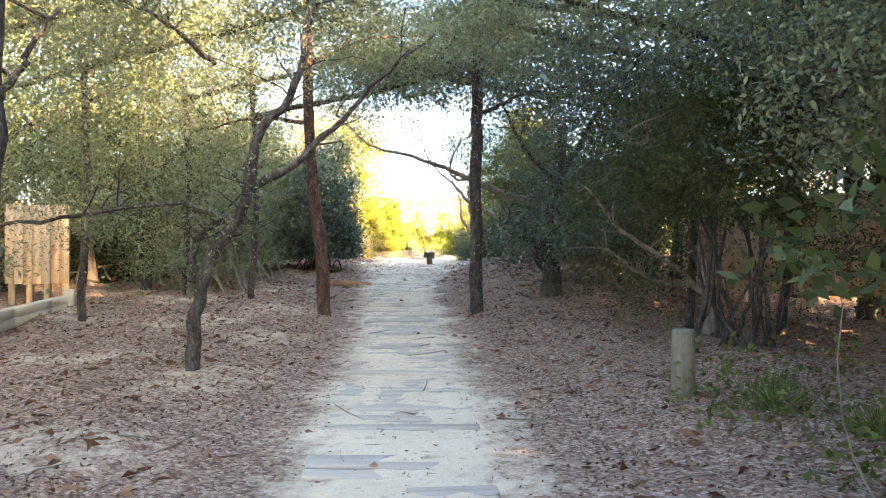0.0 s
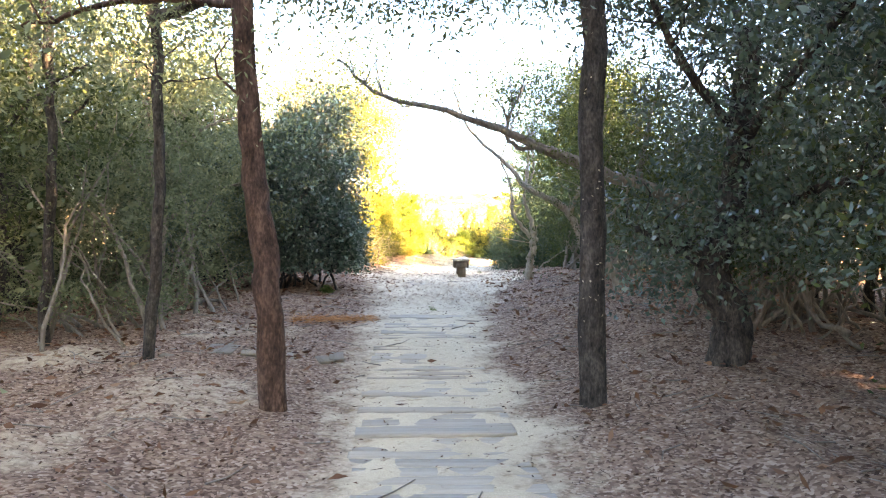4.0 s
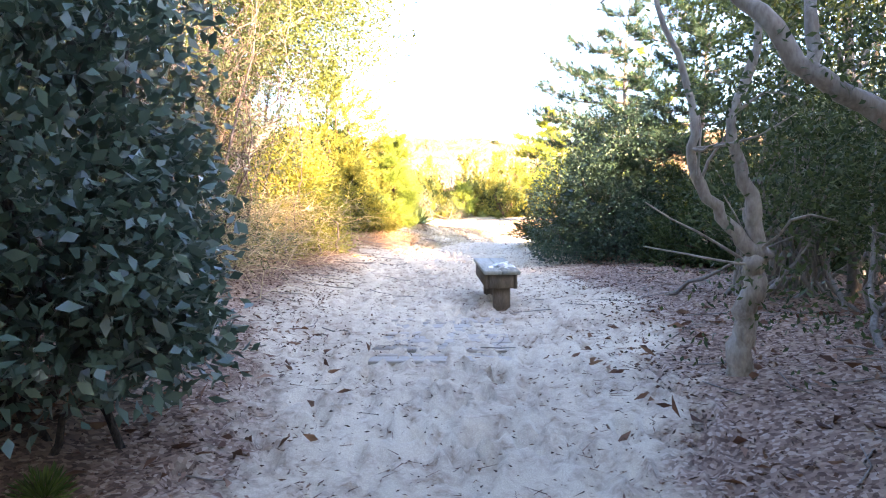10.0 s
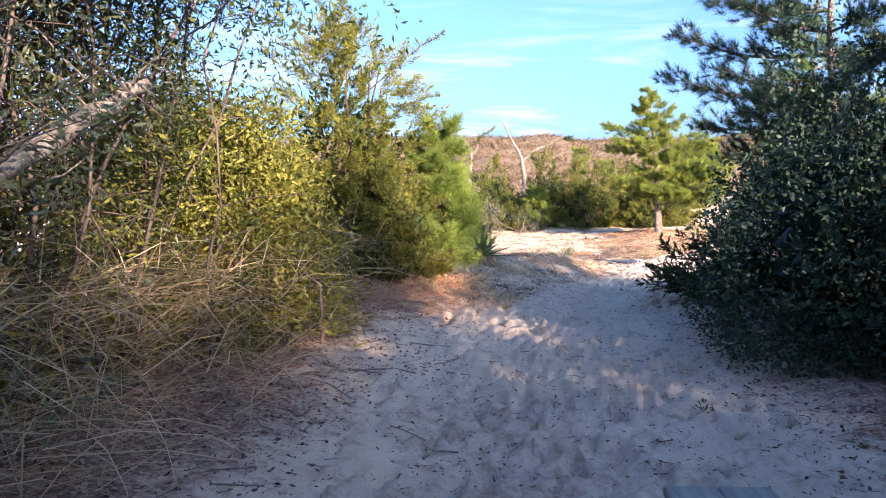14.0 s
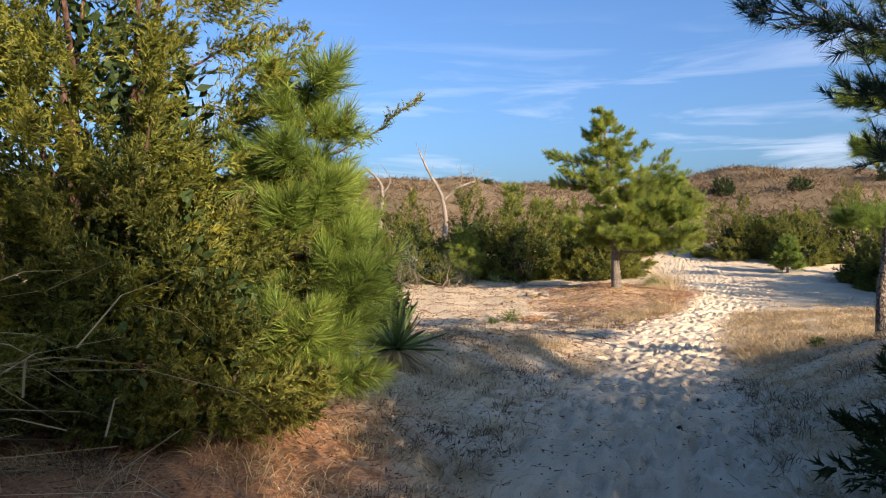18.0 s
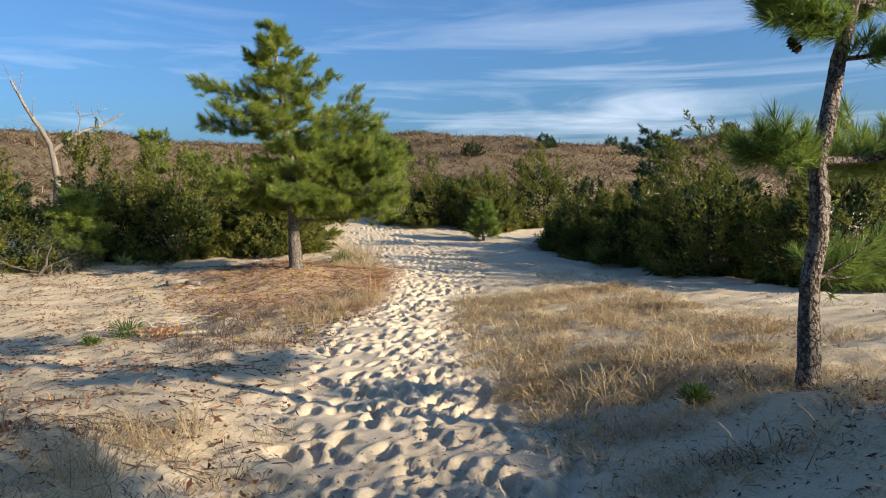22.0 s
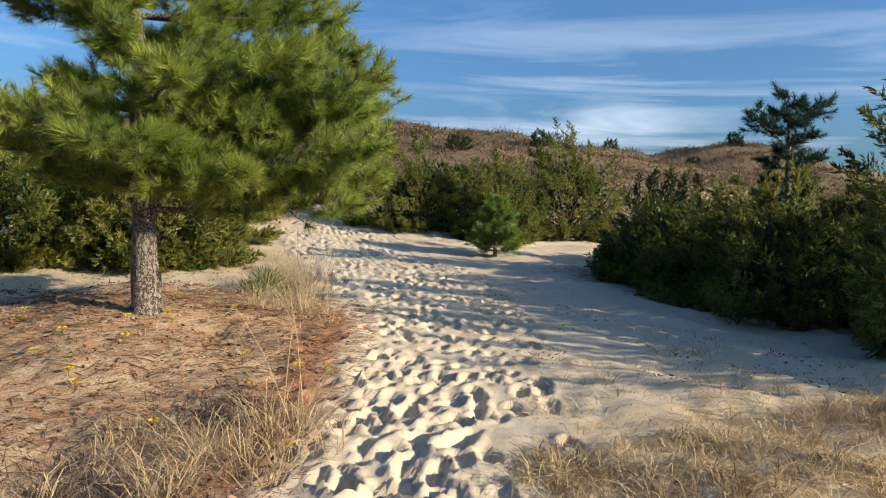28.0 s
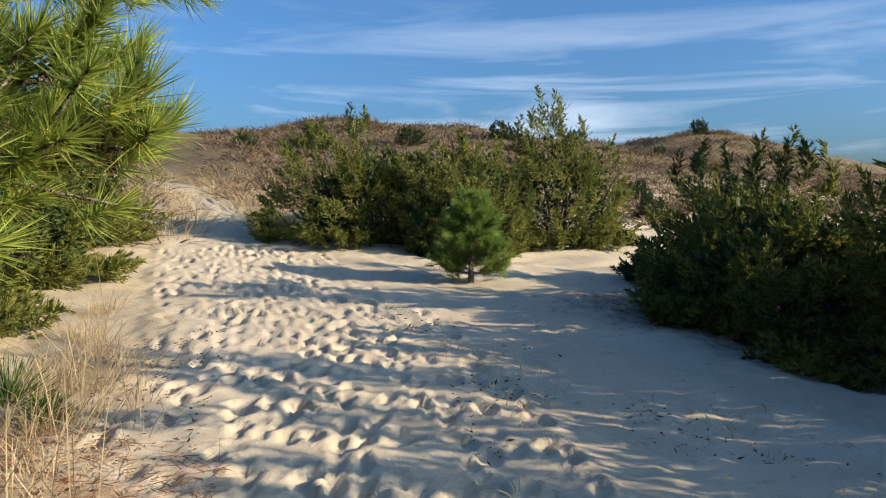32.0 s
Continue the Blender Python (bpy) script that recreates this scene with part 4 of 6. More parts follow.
face = np.stack([np.cos(a), np.sin(a), np.zeros(n)], -1)
diamonds(g, np.array([0.555, 12.0, ground_z(0.56, 12.0)]) + face * (0.106 - 0.004 * h[:, None]) + UP * h[:, None] - np.array([0.004, 0, 0]) * h[:, None], unit(np.stack([-np.sin(a), np.cos(a), lichen_rng.normal(size=n)], -1)), 0.024, 0.016, lichen_rng, 0.1)
part("lichen", g, TIMBER, spotted, "pale lichen spots", kind="stuff")
limbed_tree("gnarled_holly", "gnarled leaning holly trunk with a dark glossy crown", 34, [
    (local(1.85, 12.7, [(0, 0, -0.1), (0.05, 0, 0.4), (-0.1, 0.05, 0.8), (0.1, 0.1, 1.5), (0.3, 0.2, 3.0)]), 0.19, 0.10),
    (local(1.85, 12.7, [(-0.08, 0, 0.8), (-0.4, 0, 1.0), (-0.8, 0, 1.2)]), 0.07, 0.03),
    (local(1.85, 12.7, [(0.1, 0, 1.2), (0.9, -0.6, 1.6), (1.8, -1.2, 1.5)]), 0.05, 0.02),
    (local(1.85, 12.7, [(0.2, 0, 1.9), (-0.5, -0.3, 2.6), (-0.9, -0.4, 3.4)]), 0.05, 0.02),
    (local(1.85, 12.7, [(0.2, 0, 2.0), (0.6, -1.3, 3.0), (0.9, -2.6, 3.5)]), 0.05, 0.02),
], BARK_DARK, HOLLY, 230, 44, 0.065, 0.033, 0.24, 40, [((2.4, 11.2, 3.4), (1.3, 1.8, 1.0), 160), ((2.8, 11.6, 2.1), (1.2, 1.6, 0.8), 130)], spread=0.5)
limbed_tree("leaning_edge_tree", "dark trunk at the wood's edge with bare branches", 35, [
    (local(-2.30, 3.55, [(0, 0, -0.1), (-0.03, 0, 0.8), (0.02, 0.05, 1.7), (0.0, 0.1, 2.6), (0.1, 0.2, 4.5)]), 0.11, 0.07),
    (local(-2.30, 3.55, [(0.0, 0, 1.75), (0.12, 0.1, 2.05), (0.30, 0.2, 2.45)]), 0.03, 0.01),
], BARK_DARK, GREYLEAF, 20, 30, 0.05, 0.02, 0.3, 6)
# spreading cedar-like tree in front of the fence
limbed_tree("spreading_tree", "low spreading evergreen with bent branches before a fence", 36, [
    (local(3.55, 9.6, [(0, 0, -0.1), (0.02, 0, 0.4), (-0.1, 0, 0.9), (0.1, 0.1, 2.0), (0.2, 0.1, 3.4)]), 0.13, 0.06),
    (local(3.55, 9.6, [(-0.05, 0, 0.5), (-0.6, -0.1, 0.95), (-1.2, -0.1, 1.35), (-1.7, -0.3, 1.9)]), 0.05, 0.014),
    (local(3.55, 9.6, [(-0.05, 0, 0.6), (-0.7, 0.2, 0.7), (-1.3, 0.3, 1.1)]), 0.045, 0.014),
    (local(3.55, 9.6, [(0.0, 0, 0.8), (0.6, -0.3, 0.75), (1.1, -0.8, 1.0), (1.7, -1.3, 1.1)]), 0.055, 0.02),
    (local(3.55, 9.6, [(0.0, 0, 1.6), (-0.8, -0.6, 2.2), (-1.5, -1.2, 2.4)]), 0.045, 0.014),
    (local(3.55, 9.6, [(0.05, 0, 1.9), (0.7, -1.0, 2.4), (1.0, -2.2, 2.6)]), 0.04, 0.014),
], BARK_GREY, OAKLEAF, 260, 42, 0.058, 0.026, 0.25, 60, [((3.6, 8.6, 2.9), (1.6, 1.9, 1.0), 200)], spread=0.5)

for k, (x, y, s) in enumerate(((4.2, 4.9, 3.3), (4.6, 6.6, 3.8))):
    limbed_tree("wood_tree", "dark evergreen tree at the edge of the wood", 70 + k, [
        (local(x, y, [(0, 0, -0.1), (0.1, 0, 1.0), (0.0, 0.1, 2.2), (0.1, 0.2, s + 1)]), 0.11, 0.05),
        (local(x, y, [(0, 0, 1.9), (-0.7, 0.3, 2.4), (-1.4, 0.6, 2.5)]), 0.035, 0.012),
        (local(x, y, [(0, 0, 2.2), (-0.3, 1.0, 2.7), (-0.4, 1.9, 2.9)]), 0.035, 0.012),
    ], BARK_DARK, HOLLY if k else GREYLEAF, 230, 42, 0.065, 0.03, 0.26, 30)

# ---- background wood: a few kinds, repeated ----
def wood_tree_kind(seed, leaves, bark, tall, spread):
    rng = np.random.RandomState(seed)
    limbs = [([(0, 0, -0.2), (0.15, 0.05, tall * 0.3), (-0.1, 0.1, tall * 0.6), (0.1, 0, tall)], 0.13, 0.04)]
    for k in range(7):
        a, h = k * 0.9 + rng.uniform(0, 0.5), tall * rng.uniform(0.22, 0.85)
        e = np.array([math.cos(a) * spread, math.sin(a) * spread, h + rng.uniform(0.3, 1.3)])
        limbs.append(([(0.02, 0.02, h), tuple(e * np.array([0.5, 0.5, 1]) - UP * 0.3), tuple(e)], 0.05, 0.014))
    return limbed_tree("wood_tree", "evergreen wood tree with a ragged grey-green crown, some unseen for shade", seed, limbs, bark, leaves, 300, 40, 0.095, 0.04, 0.22, 24, spread=0.85, group="trees of the wood")


kinds = [wood_tree_kind(41, GREYLEAF, BARK_GREY, 5.2, 1.9), wood_tree_kind(42, OAKLEAF, BARK_DARK, 6.2, 2.2), wood_tree_kind(43, HOLLY, BARK_DARK, 4.6, 1.8)]
# trees behind the start and far right are unseen, added to block sun
spots = [  # x, y, kind, turn, size
    (-5.2, 17.3, 0, 20, 0.85), (-6.3, 19.8, 1, 80, 0.9), (-7.5, 15.6, 0, 200, 1.1), (-8.5, 11.0, 0, 120, 1.0), (-5.4, 21.5, 0, 300, 0.85), (-7.0, 24.5, 1, 150, 0.8),
    (-10, 7, 1, 10, 1.1), (-9, 18, 2, 60, 1.1), (-8.4, 5.0, 0, 260, 1.0), (-4.6, 2.0, 1, 30, 1.0), (-11, 14, 1, 90, 1.2), (-9.5, 22, 0, 45, 1.1), (-8.5, 28, 1, 77, 0.75),
    (4.6, 14.4, 2, 15, 1.05), (5.8, 17.0, 1, 140, 0.6), (3.9, 20.6, 0, 220, 0.6), (5.0, 23.2, 1, 330, 0.52), (7.5, 13.0, 2, 75, 1.3), (8.2, 18.5, 1, 200, 0.8), (7.0, 21.5, 0, 20, 0.75),
    (7.5, 8.0, 1, 260, 1.5), (6.8, 4.0, 2, 180, 1.8), (5.0, 1.2, 1, 100, 1.0), (10, 10, 1, 30, 1.25), (11, 15.5, 2, 310, 1.3), (8.5, 25, 1, 120, 0.95), (10.5, 21.5, 2, 60, 1.2),
    (3.4, -2.2, 2, 40, 1.1), (6.0, -5, 2, 200, 1.9), (9.5, -1, 2, 20, 1.9), (-2.8, -2.5, 0, 330, 1.0), (-7, -3, 1, 250, 1.1), (0.8, -8, 2, 80, 1.2), (10.5, 4.5, 2, 150, 1.9),
    (5.6, 26.6, 2, 15, 0.8), (4.8, -2.8, 2, 33, 1.5), (2.0, -5, 2, 190, 1.5), (7.6, 1.2, 1, 70, 1.5), (3.6, 1.4, 2, 160, 0.95), (-9.8, 10.6, 1, 170, 0.9), (3.0, 16.8, 0, 60, 0.6), (-8.8, 8.4, 0, 40, 0.9), (-6.0, 14.6, 1, 10, 0.95), (-4.4, 5.0, 0, 130, 0.75),
    (6.2, 10.6, 2, 300, 1.35), (5.9, 7.4, 2, 120, 1.3), (7.4, 5.8, 1, 210, 1.3), (9.3, 7.2, 2, 70, 1.7), (8.8, 2.4, 2, 10, 1.7), (6.0, 12.4, 1, 44, 1.1), (6.6, -0.6, 2, 20, 1.3), (8.2, -3.4, 2, 240, 1.7), (5.2, 0.2, 2, 130, 0.9), (4.9, 18.6, 2, 20, 0.65), (6.4, 23.8, 1, 10, 0.68), (12.5, 7, 2, 50, 2.0), (12, -4, 2, 0, 2.0), (8.5, -8, 2, 90, 1.9), (6.4, 1.6, 1, 60, 1.2), (-7.2, 21.8, 1, 33, 1.0), (-6.6, 16.2, 1, 250, 1.2), (-8.6, 14.2, 1, 95, 1.3), (-11, 18, 1, 5, 1.4), (-12, 10.5, 1, 200, 1.4), (-5.8, 18.6, 0, 100, 1.1), (4.2, 24.4, 0, 100, 0.58),
]
used = set()
for x, y, k, a, s in spots:
    m = at_ground(x, y, 0.0, a, s)
    if k not in used:
        kinds[k].matrix_world = m
        used.add(k)
    else:
        copy_thing(kinds[k], m)

# high boughs that close the view over the boards
for k, (x, y, z, w) in enumerate(((-2.8, 9.6, 4.2, 1.9), (1.8, 8.2, 4.0, 1.7), (0.1, 14.4, 5.0, 1.8), (-0.4, 9.0, 4.6, 1.8), (-3.4, 5.6, 3.7, 1.4), (-2.6, 13.2, 4.5, 1.8), (-1.1, 12.4, 4.0, 1.2), (2.6, 6.0, 3.7, 1.4), (1.9, 15.6, 5.8, 2.0), (-4.5, 8.2, 3.9, 1.8), (-5.5, 11.5, 4.2, 2.0), (1.4, 10.4, 4.4, 1.5), (0.3, 13.5, 4.4, 1.3), (1.7, 13.3, 4.1, 1.2))):
    off = -2.4 if x <= -1 else 3.7 if x < 0.6 else 2.4
    limbed_tree("overhead_bough_tree", "tree whose high boughs hang over the path", 80 + k, [
        (local(x + off, y + 0.8, [(0, 0, -0.2), (0.1, 0, 2.0), (0, 0, 4.4)]), 0.06, 0.045),
        ([(x + off, y + 0.8, z - 0.3), (x, y, z), (x + (-1.3 if x > -1 else 1.3), y - 0.2, z + 0.3)], 0.06, 0.015),
    ], BARK_DARK, NEEDLE_DARK if k == 2 else GREYLEAF, 110, 60, 0.075, 0.026, 0.28, 30, [((x, y, z + 0.35), (w, 1.1, 0.6), 130)])

# copies right of and behind the start are unseen, added against low sun
low = leafy("thicket_bush", "low dense thicket added to fill gaps and block the sun", 119, 1.4, 1.4, 2.1, OAKLEAF, 240, 36, 0.085, 0.036, 0.05, 12, BARK_DARK, "thickets round the wood", 0.16, core=700)
for k, (x, y, s) in enumerate(((6.6, 6.8, 1.0), (6.0, 4.4, 1.0), (7.4, 9.2, 1.1), (4.9, 1.0, 0.85), (5.2, -1.2, 1.0), (3.3, -1.8, 0.9), (7.0, 2.2, 1.1), (2.2, -3.4, 1.0), (5.6, -4.5, 1.3), (4.2, -7.0, 1.4),
                               (-7.5, 17.2, 1.0), (-9.0, 19.5, 1.2), (-6.4, 20.6, 1.0), (-10, 15.5, 1.2), (-9.4, 7.4, 1.1), (6.9, 14.6, 1.0), (5.4, 20.4, 0.8), (6.4, -6.0, 2.2), (4.0, -2.8, 1.6), (7.6, -3.4, 2.0), (8.8, -0.4, 1.8), (2.6, -5.4, 1.8))):
    if k:
        copy_thing(low, at_ground(x, y, 0.05, 53 * k, s))
    else:
        low.matrix_world = at_ground(x, y, 0.05)
# ---- timber things in the wood ----
def board_fence(name, label, x, y, turn, count, tall, wide=0.14, foot=0.12):
    rng = np.random.RandomState(8)
    root = thing(name, label, "fence", at_ground(x, y, 0.0, turn))
    for k in range(count):
        me = CACHE.setdefault(("board", tall), box(Geo(), (wide, 0.022, tall), (0, 0, tall / 2 + foot), taper=0.003).mesh("board"))
        b = part("board", me, FENCE_WOOD, root)
        b.location = (k * (wide + 0.004), rng.uniform(-0.004, 0.004), rng.uniform(-0.012, 0.012))
    for z in (foot + 0.23, foot + tall - 0.17):
        part("rail", box(Geo(), (count * (wide + 0.004), 0.04, 0.09), (count * (wide + 0.004) / 2 - wide / 2, 0.033, z)), FENCE_WOOD, root)
    for k in range(0, count + 1, max(1, count // 3)):
        part("post", box(Geo(), (0.09, 0.09, tall + foot + 0.2), (k * (wide + 0.004), 0.10, (tall + foot) / 2 - 0.1)), FENCE_WOOD, root)
    return root


board_fence("board_fence", "tan vertical-board wooden fence behind the trees", 4.35, 13.0, -62, 26, 1.5)
board_fence("timber_screen", "tan wooden screen standing on a timber-edged plinth", -7.35, 12.3, 8, 7, 1.35, 0.14, 0.36)
edge = thing("timber_edging", "pale timber edging round a sandy plinth", "edging", at_ground(-6.25, 11.6, 0.05, 104))
for k in range(3):
    for z in (0.06, 0.19):
        b = part("timber", CACHE.setdefault("timber", box(Geo(), (1.75, 0.13, 0.125), taper=0.008).mesh("timber")), TIMBER, edge)
        b.location = (k * 1.77 - 2.9, 0, z)
part("corner_post", box(Geo(), (0.14, 0.14, 0.42), (0.7, -0.09, 0.15)), TIMBER, edge)

post = thing("stub_post", "round wooden stub post with a sawn top", "post", at_ground(1.95, 5.9))
g = Geo()
tube(g, [(0, 0, -0.1), (0, 0, 0.2), (0.005, 0, 0.52), (0.005, 0, 0.545)], [0.097, 0.094, 0.09, 0.083], 16, 0.012, np.random.RandomState(2))
part("shaft", g, POST_WOOD, post)

# a half-buried spur of boards left of the walk
rng = np.random.RandomState(12)
spur_boards = [box(Geo(), (0.15, 0.95, 0.035), jitter=0.004, rng=rng).mesh("board") for k in range(4)]
for k in range(13):
    x = -3.95 + 0.178 * k
    y = 13.75 + 0.06 * k * 0.3 + rng.normal() * 0.05
    root = thing("loose_board", "weathered grey board half buried in leaf litter", "board", at_ground(x, y, 0.016 + 0.018 * rng.uniform(), 12 + rng.normal() * 4), group="loose boards by the walk")
    part("board", spur_boards[k % 4], OLD_BOARD, root).matrix_local = pose(0, 0, 0, rng.normal() * 0.8, rng.normal() * 1.5, 0)

# ---- the bench ----
bench = thing("bench", "low weathered timber bench standing in sand", "bench", pose(-0.425, 22.75, 0.80, 0, 0, 2.0))
TOP = 0.42
for k, x in enumerate((-0.094, 0.094)):
    b = part("seat_board", CACHE.setdefault("seat", box(Geo(), (0.186, 1.5, 0.045), (0, 0.75, 0), jitter=0.0015, rng=np.random.RandomState(3), taper=0.008).mesh("seat_board")), BENCH_TOP, bench, "silvery grey grained board")
    b.location = (x, 0, TOP - 0.022)
for x in (-0.145, 0.145):
    part("apron", box(Geo(), (0.04, 1.36, 0.15), (x, 0.75, TOP - 0.122), taper=0.005), BENCH_LEG, bench)
for y in (0.06, 1.41):
    part("crosspiece", box(Geo(), (0.245, 0.045, 0.14), (0, y, TOP - 0.118), taper=0.005), BENCH_LEG, bench)
for y in (0.17, 1.3):
    part("leg", box(Geo(), (0.17, 0.15, 0.52), (0.01, y, TOP - 0.31), taper=0.01), BENCH_LEG, bench)


def shell_mesh():
    """A ribbed half clam."""
    if "shell" not in CACHE:
        u, w = np.meshgrid(np.linspace(-1.25, 1.25, 13), np.linspace(0, 1, 6))
        r = 0.045 * w * (1 + 0.06 * np.cos(u * 12) * w) * (1 - 0.12 * u * u)
        x, y = r * np.sin(u) * 1.15, r * np.cos(u)
        z = 0.018 * np.sin(np.clip(w, 0, 1) * 2.6) * np.cos(u * 0.9) + 0.002
        i, j = np.meshgrid(np.arange(5), np.arange(12), indexing="ij")
        f = np.stack([i * 13 + j, i * 13 + j + 1, (i + 1) * 13 + j + 1, (i + 1) * 13 + j], -1).reshape(-1, 4)
        CACHE["shell"] = Geo().add(np.stack([x, y, z], -1).reshape(-1, 3), f).mesh("shell", True)
    return CACHE["shell"]


rng = np.random.RandomState(17)
for k in range(26):
    a, r = rng.uniform(0, 6.28), abs(rng.normal()) * 0.12
    x, y = -0.40 + math.cos(a) * min(r, 0.12), 23.07 + math.sin(a) * r * 1.35
    ob = part("shell", shell_mesh(), SHELL)
    s = rng.uniform(0.85, 1.35)
    ob.matrix_world = pose(x, y, 0.80 + TOP + 0.003 + 0.012 * (k % 3), rng.uniform(-18, 18), rng.uniform(-18, 18), rng.uniform(0, 360)) @ Matrix.Scale(s, 4)
    tagged(ob, "white clam shell in a pile on the bench", "shell", "pile of shells")

# ---- middle wood: holly and oaks ----
def put(ob, x, y, turn=0.0, size=1.0, sink=0.03):
    ob.matrix_world = at_ground(x, y, sink, turn, size)
    return ob


put(leafy("holly_bush", "big dark glossy holly bush reaching to the ground", 51, 1.35, 1.1, 3.3, HOLLY, 560, 44, 0.085, 0.046, 0.5, 16, BARK_DARK, clump=0.15, inner=0.62, core=1300, lumps=10), -3.28, 18.85)
put(leafy("holly_bush", "dark holly growth with bare lower stems", 52, 1.3, 1.5, 3.4, HOLLY, 330, 46, 0.08, 0.042, 0.7, 14, BARK_DARK, clump=0.15, core=1000), -5.0, 19.6)
for k, (x, y, rx, rz) in enumerate(((-5.0, 14.9, 1.3, 3.2), (-4.8, 16.9, 1.2, 3.4), (-9.2, 13.4, 1.4, 2.3), (-7.4, 16.8, 1.6, 3.2))):
    put(leafy("thicket_bush", "grey-green thicket of thin stems and small leaves", 90 + k, rx, 1.3, rz, GREYLEAF, 300, 40, 0.065, 0.026, 0.45, 22, BARK_GREY, clump=0.16, base=0.5, core=250), x, y)

limbed_tree("forked_oak", "slim pale forked oak leaning over the sandy path", 61, [
    (local(0.80, 19.75, [(0, 0, -0.1), (0.02, 0, 0.3), (0.08, 0, 0.62), (0.10, 0, 0.78)]), 0.075, 0.065),
    (local(0.80, 19.75, [(0.09, 0, 0.74), (-0.1, 0, 0.95), (-0.3, 0, 1.25), (-0.35, 0, 1.7), (-0.55, 0.1, 2.4)]), 0.05, 0.015),
    (local(0.80, 19.75, [(0.10, 0, 0.76), (0.05, 0, 1.1), (-0.08, 0, 1.5), (0.1, 0.1, 2.2), (0.0, 0.2, 2.9)]), 0.055, 0.015),
], BARK_PALE, OAKLEAF, 90, 40, 0.055, 0.024, 0.25, 12)
limbed_tree("leaning_oak", "long pale oak leaning out over the path", 62, [
    (local(1.62, 18.6, [(0, 0, -0.1), (0.03, 0, 0.28), (0.0, 0, 0.52), (-0.25, 0, 1.05), (-0.55, 0, 1.3)]), 0.08, 0.058),
    (local(1.62, 18.6, [(-0.5, 0, 1.28), (-0.96, 0, 1.5), (-1.25, 0.1, 1.85), (-1.5, 0.2, 2.1), (-1.95, 0.3, 2.55), (-2.25, 0.4, 3.3)]), 0.055, 0.014),
    (local(1.62, 18.6, [(0.0, 0, 0.5), (0.12, 0.05, 0.8), (0.2, 0.1, 1.4), (0.1, 0.2, 2.6)]), 0.06, 0.02),
    (local(1.62, 18.6, [(-0.25, 0, 1.05), (-0.1, -0.4, 1.5), (0.2, -0.9, 2.2)]), 0.04, 0.014),
    (local(1.62, 18.6, [(-1.0, 0, 1.5), (-0.9, 0.3, 2.2), (-0.7, 0.5, 3.2)]), 0.035, 0.012),
], BARK_PALE, OAKLEAF, 190, 56, 0.045, 0.02, 0.28, 40)
limbed_tree("arching_oak", "old oak with a thick mossy limb arching over the path", 63, [
    (local(3.1, 16.1, [(0, 0, -0.1), (-0.1, 0, 0.7), (-0.6, 0, 1.25), (-1.6, -0.05, 1.62), (-2.4, 0.0, 1.95)]), 0.11, 0.075),
    (local(3.1, 16.1, [(-2.35, 0, 1.93), (-3.0, 0.1, 2.22), (-3.7, 0.2, 2.5), (-4.7, 0.35, 2.78), (-5.3, 0.5, 3.3)]), 0.07, 0.014),
    (local(3.1, 16.1, [(-2.5, 0, 2.0), (-2.75, 0.1, 2.0), (-2.95, 0.2, 2.25), (-2.7, 0.3, 2.9)]), 0.045, 0.014),
    (local(3.1, 16.1, [(-1.2, 0, 1.5), (-1.0, 0.3, 2.2), (-0.7, 0.5, 3.2)]), 0.05, 0.014),
    (local(3.1, 16.1, [(-0.6, 0, 1.2), (0.0, 0.4, 1.9), (0.4, 0.6, 2.9)]), 0.06, 0.02),
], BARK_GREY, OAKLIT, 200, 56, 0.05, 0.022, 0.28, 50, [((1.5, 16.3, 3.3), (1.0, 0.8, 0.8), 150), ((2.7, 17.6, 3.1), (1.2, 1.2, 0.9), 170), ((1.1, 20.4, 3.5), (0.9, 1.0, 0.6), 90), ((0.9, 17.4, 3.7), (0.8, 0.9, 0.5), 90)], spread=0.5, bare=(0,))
limbed_tree("bench_oak", "small dense-crowned oak standing back from the bench", 65, [
    (local(2.65, 23.25, [(0, 0, -0.1), (-0.1, 0, 1.2), (0.05, 0.1, 2.6), (0.0, 0.1, 4.2)]), 0.08, 0.03),
    (local(2.65, 23.25, [(0, 0, 2.4), (-0.3, 0.2, 3.2), (-0.5, 0.2, 4.0)]), 0.04, 0.014),
    (local(2.65, 23.25, [(0, 0, 2.6), (0.3, 0.3, 3.4), (0.5, 0.4, 4.1)]), 0.04, 0.014),
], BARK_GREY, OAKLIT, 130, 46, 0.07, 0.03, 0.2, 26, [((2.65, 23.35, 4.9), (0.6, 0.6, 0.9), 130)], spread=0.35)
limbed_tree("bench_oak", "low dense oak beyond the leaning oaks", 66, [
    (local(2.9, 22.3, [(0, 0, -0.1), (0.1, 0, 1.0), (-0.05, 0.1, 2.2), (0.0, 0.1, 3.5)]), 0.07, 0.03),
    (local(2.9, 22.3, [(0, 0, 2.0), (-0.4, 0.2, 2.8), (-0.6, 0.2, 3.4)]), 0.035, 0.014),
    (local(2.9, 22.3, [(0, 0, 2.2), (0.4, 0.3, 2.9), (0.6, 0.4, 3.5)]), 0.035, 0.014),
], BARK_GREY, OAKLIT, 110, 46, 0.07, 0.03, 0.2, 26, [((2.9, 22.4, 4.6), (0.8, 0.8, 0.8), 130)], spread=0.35)
